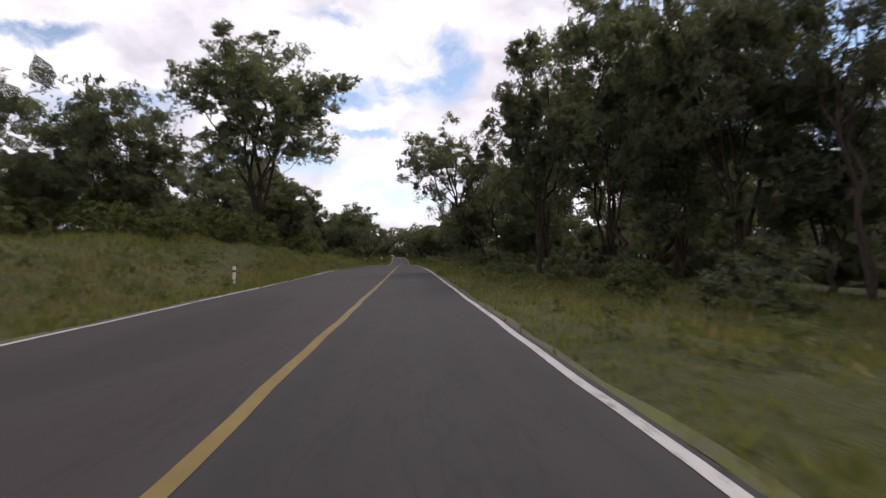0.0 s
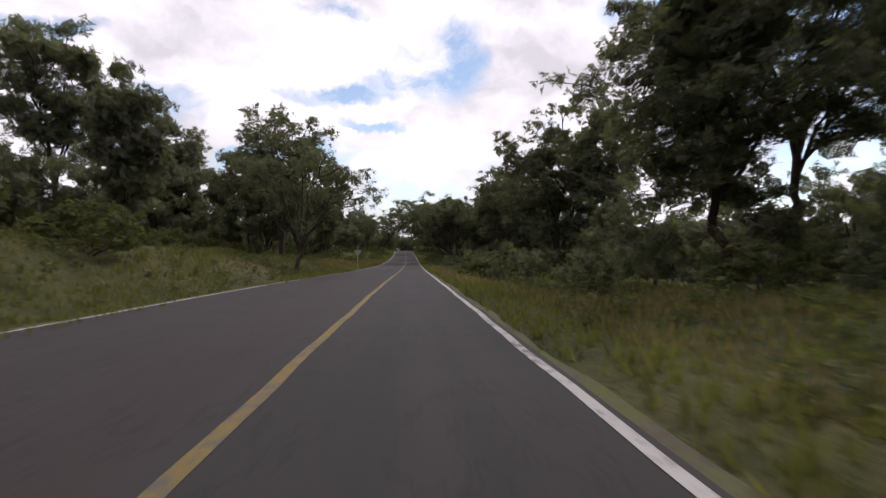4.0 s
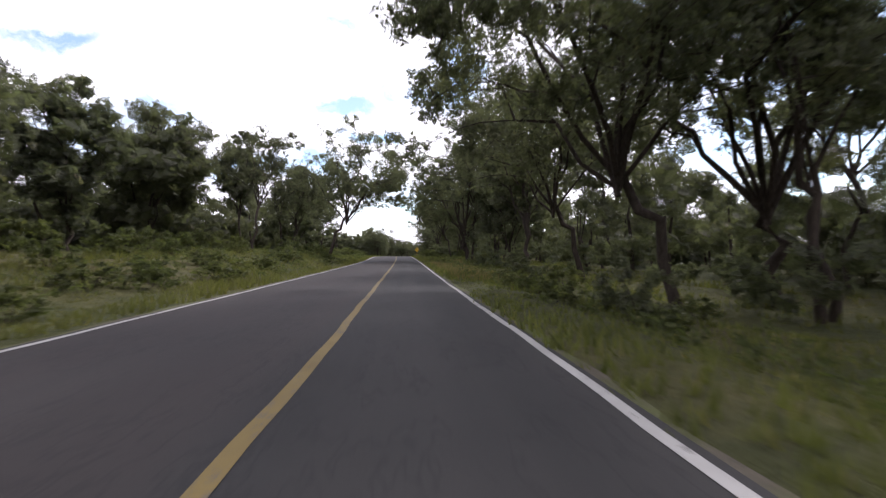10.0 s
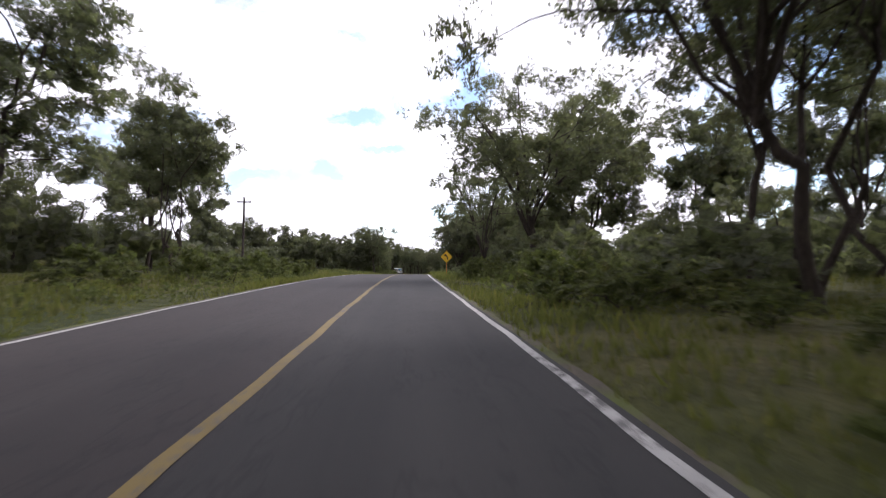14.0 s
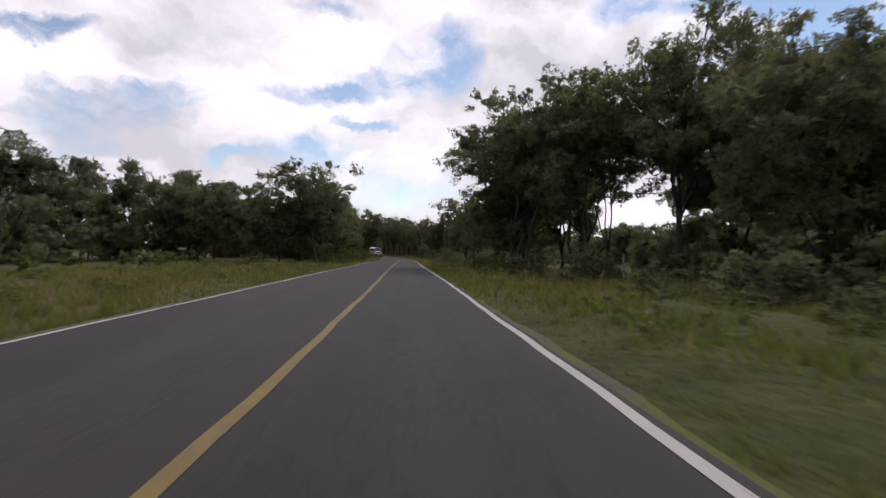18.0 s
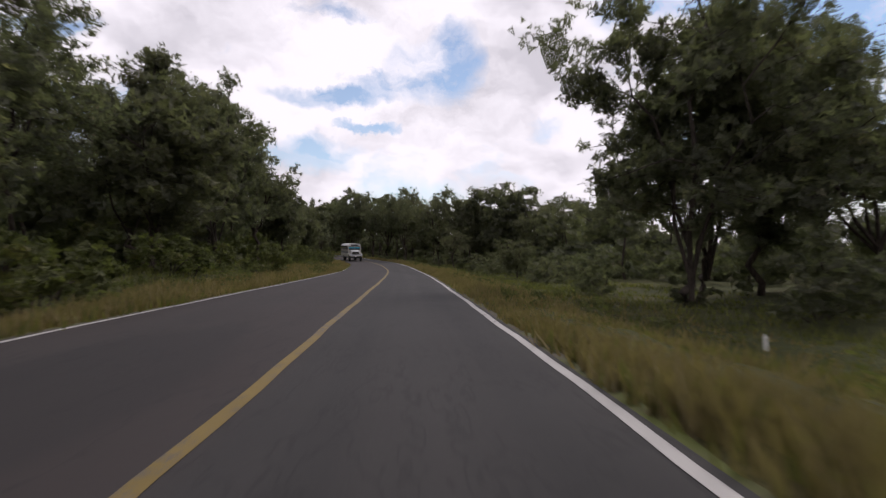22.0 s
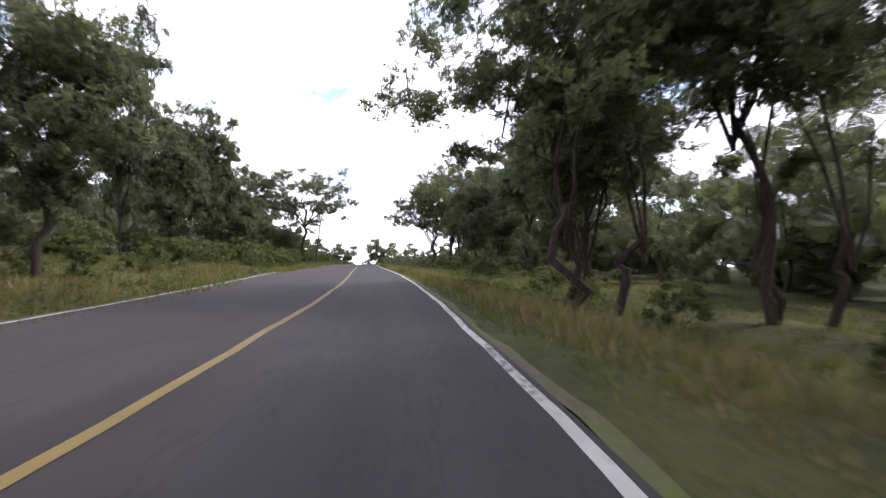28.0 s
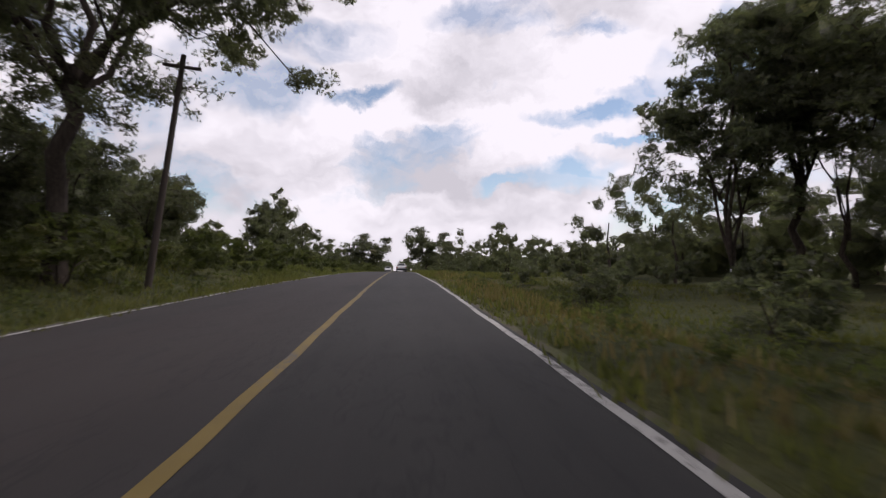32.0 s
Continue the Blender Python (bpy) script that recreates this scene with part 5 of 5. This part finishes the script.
def wheel(parent, x, y, r, width):
    """A wheel on an axle along x: tyre, rim and hub."""
    turn = Matrix.Translation((x, y, r)) @ Matrix.Rotation(math.pi / 2, 4, "Y")
    bm = bmesh.new()
    n = 22
    prof = ((r * 0.58, -width / 2), (r * 0.92, -width / 2), (r, -width * 0.32), (r, width * 0.32), (r * 0.92, width / 2), (r * 0.58, width / 2))
    rings = [[bm.verts.new((math.cos(a) * rr, math.sin(a) * rr, zz)) for rr, zz in prof] for a in (i * 2 * math.pi / n for i in range(n))]
    for i in range(n):
        j = (i + 1) % n
        for k in range(len(prof)):
            q = (k + 1) % len(prof)
            bm.faces.new((rings[i][k], rings[j][k], rings[j][q], rings[i][q]))
    bmesh.ops.recalc_face_normals(bm, faces=bm.faces)
    bm.transform(turn)
    w = part("wheel", bm, RUBBER, parent)
    rim = bmesh.new()
    bmesh.ops.create_cone(rim, cap_ends=True, segments=20, radius1=r * 0.60, radius2=r * 0.60, depth=width * 0.72)
    rim.transform(turn)
    part("rim", rim, STEEL, w, "grey metal rim")
    hub = bmesh.new()
    bmesh.ops.create_cone(hub, cap_ends=True, segments=12, radius1=r * 0.2, radius2=r * 0.2, depth=width * 0.9)
    hub.transform(turn)
    part("hub", hub, CHROME, w)
    return w


def sedan(label):
    """A compact four-door saloon; its nose points along +y."""
    car = new("car")
    body = prism([(-2.08, 0.34), (-2.12, 0.62), (-2.06, 0.90), (-1.42, 0.97), (0.86, 0.95), (1.85, 0.78), (2.06, 0.60), (2.06, 0.32), (1.7, 0.22), (-1.75, 0.22)], -0.83, 0.83, 0.07)
    part("body", body, CAR_WHITE, car, "pale silver painted body")
    cabin = bmesh.new()
    low = [(-0.76, -1.45, 0.95), (0.76, -1.45, 0.95), (0.76, 0.95, 0.93), (-0.76, 0.95, 0.93)]
    top = [(-0.60, -0.86, 1.40), (0.60, -0.86, 1.40), (0.60, 0.22, 1.41), (-0.60, 0.22, 1.41)]
    a, b = [cabin.verts.new(p) for p in low], [cabin.verts.new(p) for p in top]
    cabin.faces.new(b)
    cabin.faces.new(a[::-1])
    for i in range(4):
        j = (i + 1) % 4
        cabin.faces.new((a[i], a[j], b[j], b[i]))
    bmesh.ops.bevel(cabin, geom=cabin.edges[:], offset=0.05, segments=2, affect="EDGES")
    part("cabin", cabin, CAR_WHITE, car)

    def pane(name, corners, push):
        bm = bmesh.new()
        f = bm.faces.new([bm.verts.new(p) for p in corners])
        bmesh.ops.translate(bm, verts=bm.verts[:], vec=push)
        bmesh.ops.solidify(bm, geom=[f], thickness=0.01)
        part(name, bm, DARK_GLASS, car, "dark glass")
    pane("rear_window", ((-0.62, -1.34, 1.02), (0.62, -1.34, 1.02), (0.53, -0.93, 1.35), (-0.53, -0.93, 1.35)), (0, -0.02, 0.015))
    pane("windscreen", ((0.62, 0.84, 1.00), (-0.62, 0.84, 1.00), (-0.53, 0.28, 1.36), (0.53, 0.28, 1.36)), (0, 0.02, 0.015))
    for sx in (-1, 1):
        pane("side_window", ((sx * 0.735, -1.10, 1.02), (sx * 0.735, -0.30, 1.02), (sx * 0.625, -0.30, 1.34), (sx * 0.625, -0.78, 1.34)), (sx * 0.02, 0, 0))
        pane("side_window", ((sx * 0.735, -0.22, 1.02), (sx * 0.735, 0.62, 1.02), (sx * 0.625, 0.20, 1.34), (sx * 0.625, -0.22, 1.34)), (sx * 0.02, 0, 0))
        part("tail_lamp", slab(sx * 0.70 - 0.12, sx * 0.70 + 0.12, -2.13, -2.05, 0.66, 0.84, 0.015), RED_LENS, car, "red lens")
        part("headlamp", slab(sx * 0.66 - 0.15, sx * 0.66 + 0.15, 1.98, 2.07, 0.56, 0.70, 0.015), CLEAR_LENS, car, "clear lens")
        part("mirror", slab(sx * 0.92 - 0.09, sx * 0.92 + 0.09, 0.58, 0.68, 0.97, 1.10, 0.02), CAR_WHITE, car)
        for y in (-1.28, 1.28):
            wheel(car, sx * 0.74, y, 0.30, 0.19)
    part("rear_bumper", slab(-0.80, 0.80, -2.19, -2.04, 0.32, 0.55, 0.04), DARK_TRIM, car, "dark bumper")
    part("front_bumper", slab(-0.80, 0.80, 2.0, 2.14, 0.30, 0.50, 0.04), DARK_TRIM, car, "dark bumper")
    part("plate", slab(-0.16, 0.16, -2.205, -2.19, 0.60, 0.70), WHITE_PAINT, car, "plain pale plate")
    return tagged(car, label, "car")


set_on_road(sedan("pale silver saloon car ahead in the lane"), 724, 0.15)
set_on_road(sedan("small white oncoming car far down the road"), 775, -3.3, 180)


def bus():
    """A bonneted coach: long rounded body, dark window band, stripes, bonnet in front. Its nose points along +y."""
    b = new("bus")
    half = 1.22
    ring = []
    for k in range(9):                                   # rounded roof from side to side
        a = math.pi * k / 8
        ring.append((math.cos(a) * half, 2.72 + math.sin(a) ** 0.8 * 0.42 if 0 < k < 8 else 2.72))
    roof = bmesh.new()
    ends = []
    for y in (-5.2, -5.12, 3.0, 3.1):
        sc = 0.97 if y in (-5.2, 3.1) else 1.0
        ends.append([roof.verts.new((x * sc, y, 2.70 + (z - 2.70) * sc)) for x, z in ring])
    for p, q in zip(ends[:-1], ends[1:]):
        for k in range(8):
            roof.faces.new((p[k], p[k + 1], q[k + 1], q[k]))
    roof.faces.new(ends[0])
    roof.faces.new(ends[-1][::-1])
    for p, q in zip(ends[:-1], ends[1:]):
        roof.faces.new((p[0], q[0], q[8], p[8]))
    bmesh.ops.recalc_face_normals(roof, faces=roof.faces)
    part("roof", roof, BUS_WHITE, b, "white rounded roof")
    part("body", slab(-half, half, -5.2, 3.1, 0.62, 2.72, 0.05), CREAM, b, "cream painted body panels")
    for sx in (-1, 1):
        x0, x1 = sorted((sx * half, sx * (half + 0.012)))
        part("stripe", slab(x0, x1, -5.16, 3.0, 1.33, 1.56), NAVY, b, "broad navy stripe")
        part("stripe", slab(x0, x1, -5.16, 3.0, 1.65, 1.73), MAROON, b, "thin dark maroon stripe")
        x0, x1 = sorted((sx * half, sx * (half + 0.03)))
        part("rub_rail", slab(x0, x1, -5.18, 3.0, 1.12, 1.16, 0.008), BUS_WHITE, b, "pale rub rail")
        x0, x1 = sorted((sx * (half - 0.02), sx * (half + 0.015)))
        for k in range(8):
            y = -5.05 + k * 1.0
            pane = part("side_window", slab(x0, x1, y + 0.02, y + 0.98, 1.93, 2.70, 0.01), DARK_GLASS, b, "dark window")
            part("window_bar", slab(x0 - 0.004, x1 + 0.004, y + 0.97, y + 1.03, 1.91, 2.71), DARK_TRIM, pane)
        wheel(b, sx * 1.02, -1.75, 0.50, 0.42)
        wheel(b, sx * 1.04, 3.75, 0.50, 0.28)
        part("wheel_arch", slab(sx * 1.0 - 0.24, sx * 1.0 + 0.24, -2.28, -1.22, 0.60, 0.93, 0.12, 3), DARK_TRIM, b)
        part("wing", slab(sx * 0.98 - 0.26, sx * 0.98 + 0.26, 3.1, 4.45, 0.90, 1.38, 0.14, 3), CREAM, b, "cream front wing")
        part("headlamp", slab(sx * 0.98 - 0.20, sx * 0.98 + 0.20, 4.42, 4.50, 1.00, 1.22, 0.03), CLEAR_LENS, b, "square headlamp")
        part("tail_lamp", slab(sx * 1.0 - 0.12, sx * 1.0 + 0.12, -5.24, -5.19, 1.0, 1.3, 0.02), RED_LENS, b, "red lens")
        arm = part("mirror_arm", slab(sx * 1.36 - 0.14, sx * 1.36 + 0.14, 3.0, 3.03, 2.42, 2.45), CHROME, b)
        part("mirror", slab(sx * 1.5 - 0.11, sx * 1.5 + 0.11, 2.98, 3.05, 2.05, 2.45, 0.02), DARK_TRIM, arm)
        part("windscreen", slab(sx * 0.54 - 0.51, sx * 0.54 + 0.51, 3.095, 3.125, 1.95, 2.55, 0.02), DARK_GLASS, b, "dark windscreen pane")
        part("sun_strip", slab(sx * 0.54 - 0.47, sx * 0.54 + 0.47, 3.122, 3.132, 2.22, 2.42), BLUE_SHADE, b, "turquoise sun strip")
        part("wiper", slab(sx * 0.4 - 0.012, sx * 0.4 + 0.012, 3.13, 3.15, 1.96, 2.35), DARK_TRIM, b)
    part("destination_board", slab(-0.70, 0.70, 3.06, 3.13, 2.68, 2.92, 0.03), DARK_TRIM, b, "dark destination board")
    part("bonnet", prism([(3.05, 0.95), (3.05, 1.92), (3.4, 1.86), (4.35, 1.72), (4.45, 1.60), (4.45, 0.95)], -0.74, 0.74, 0.06), BUS_WHITE, b, "white bonnet")
    grille = part("grille", slab(-0.66, 0.66, 4.44, 4.49, 1.08, 1.62, 0.03), CHROME, b, "chromed grille frame")
    for k in range(8):
        part("slat", slab(-0.60, 0.60, 4.485, 4.50, 1.13 + k * 0.058, 1.16 + k * 0.058), DARK_TRIM, grille)
    part("front_bumper", slab(-1.22, 1.22, 4.46, 4.66, 0.55, 0.92, 0.06), CHROME, b, "dull chrome bumper")
    part("rear_bumper", slab(-1.20, 1.20, -5.38, -5.18, 0.60, 0.82, 0.04), CHROME, b, "dull chrome bumper")
    part("rear_window", slab(-0.95, 0.95, -5.215, -5.19, 1.95, 2.60, 0.02), DARK_GLASS, b, "dark rear window")
    part("plate", slab(-0.17, 0.17, 4.655, 4.668, 0.66, 0.78), WHITE_PAINT, b, "plain pale plate")
    part("underside", slab(-0.8, 0.8, -3.2, 4.2, 0.42, 0.64, 0.03), DARK_TRIM, b, "dark chassis")
    for piece in b.children:
        if not piece.name.startswith("wheel") or piece.name.startswith("wheel_arch"):
            piece.location.z += 0.22                     # the body rides high on its springs
    return tagged(b, "cream bonneted bus with navy stripes in the oncoming lane", "bus")


set_on_road(bus(), 543.6, -4.15, 180)
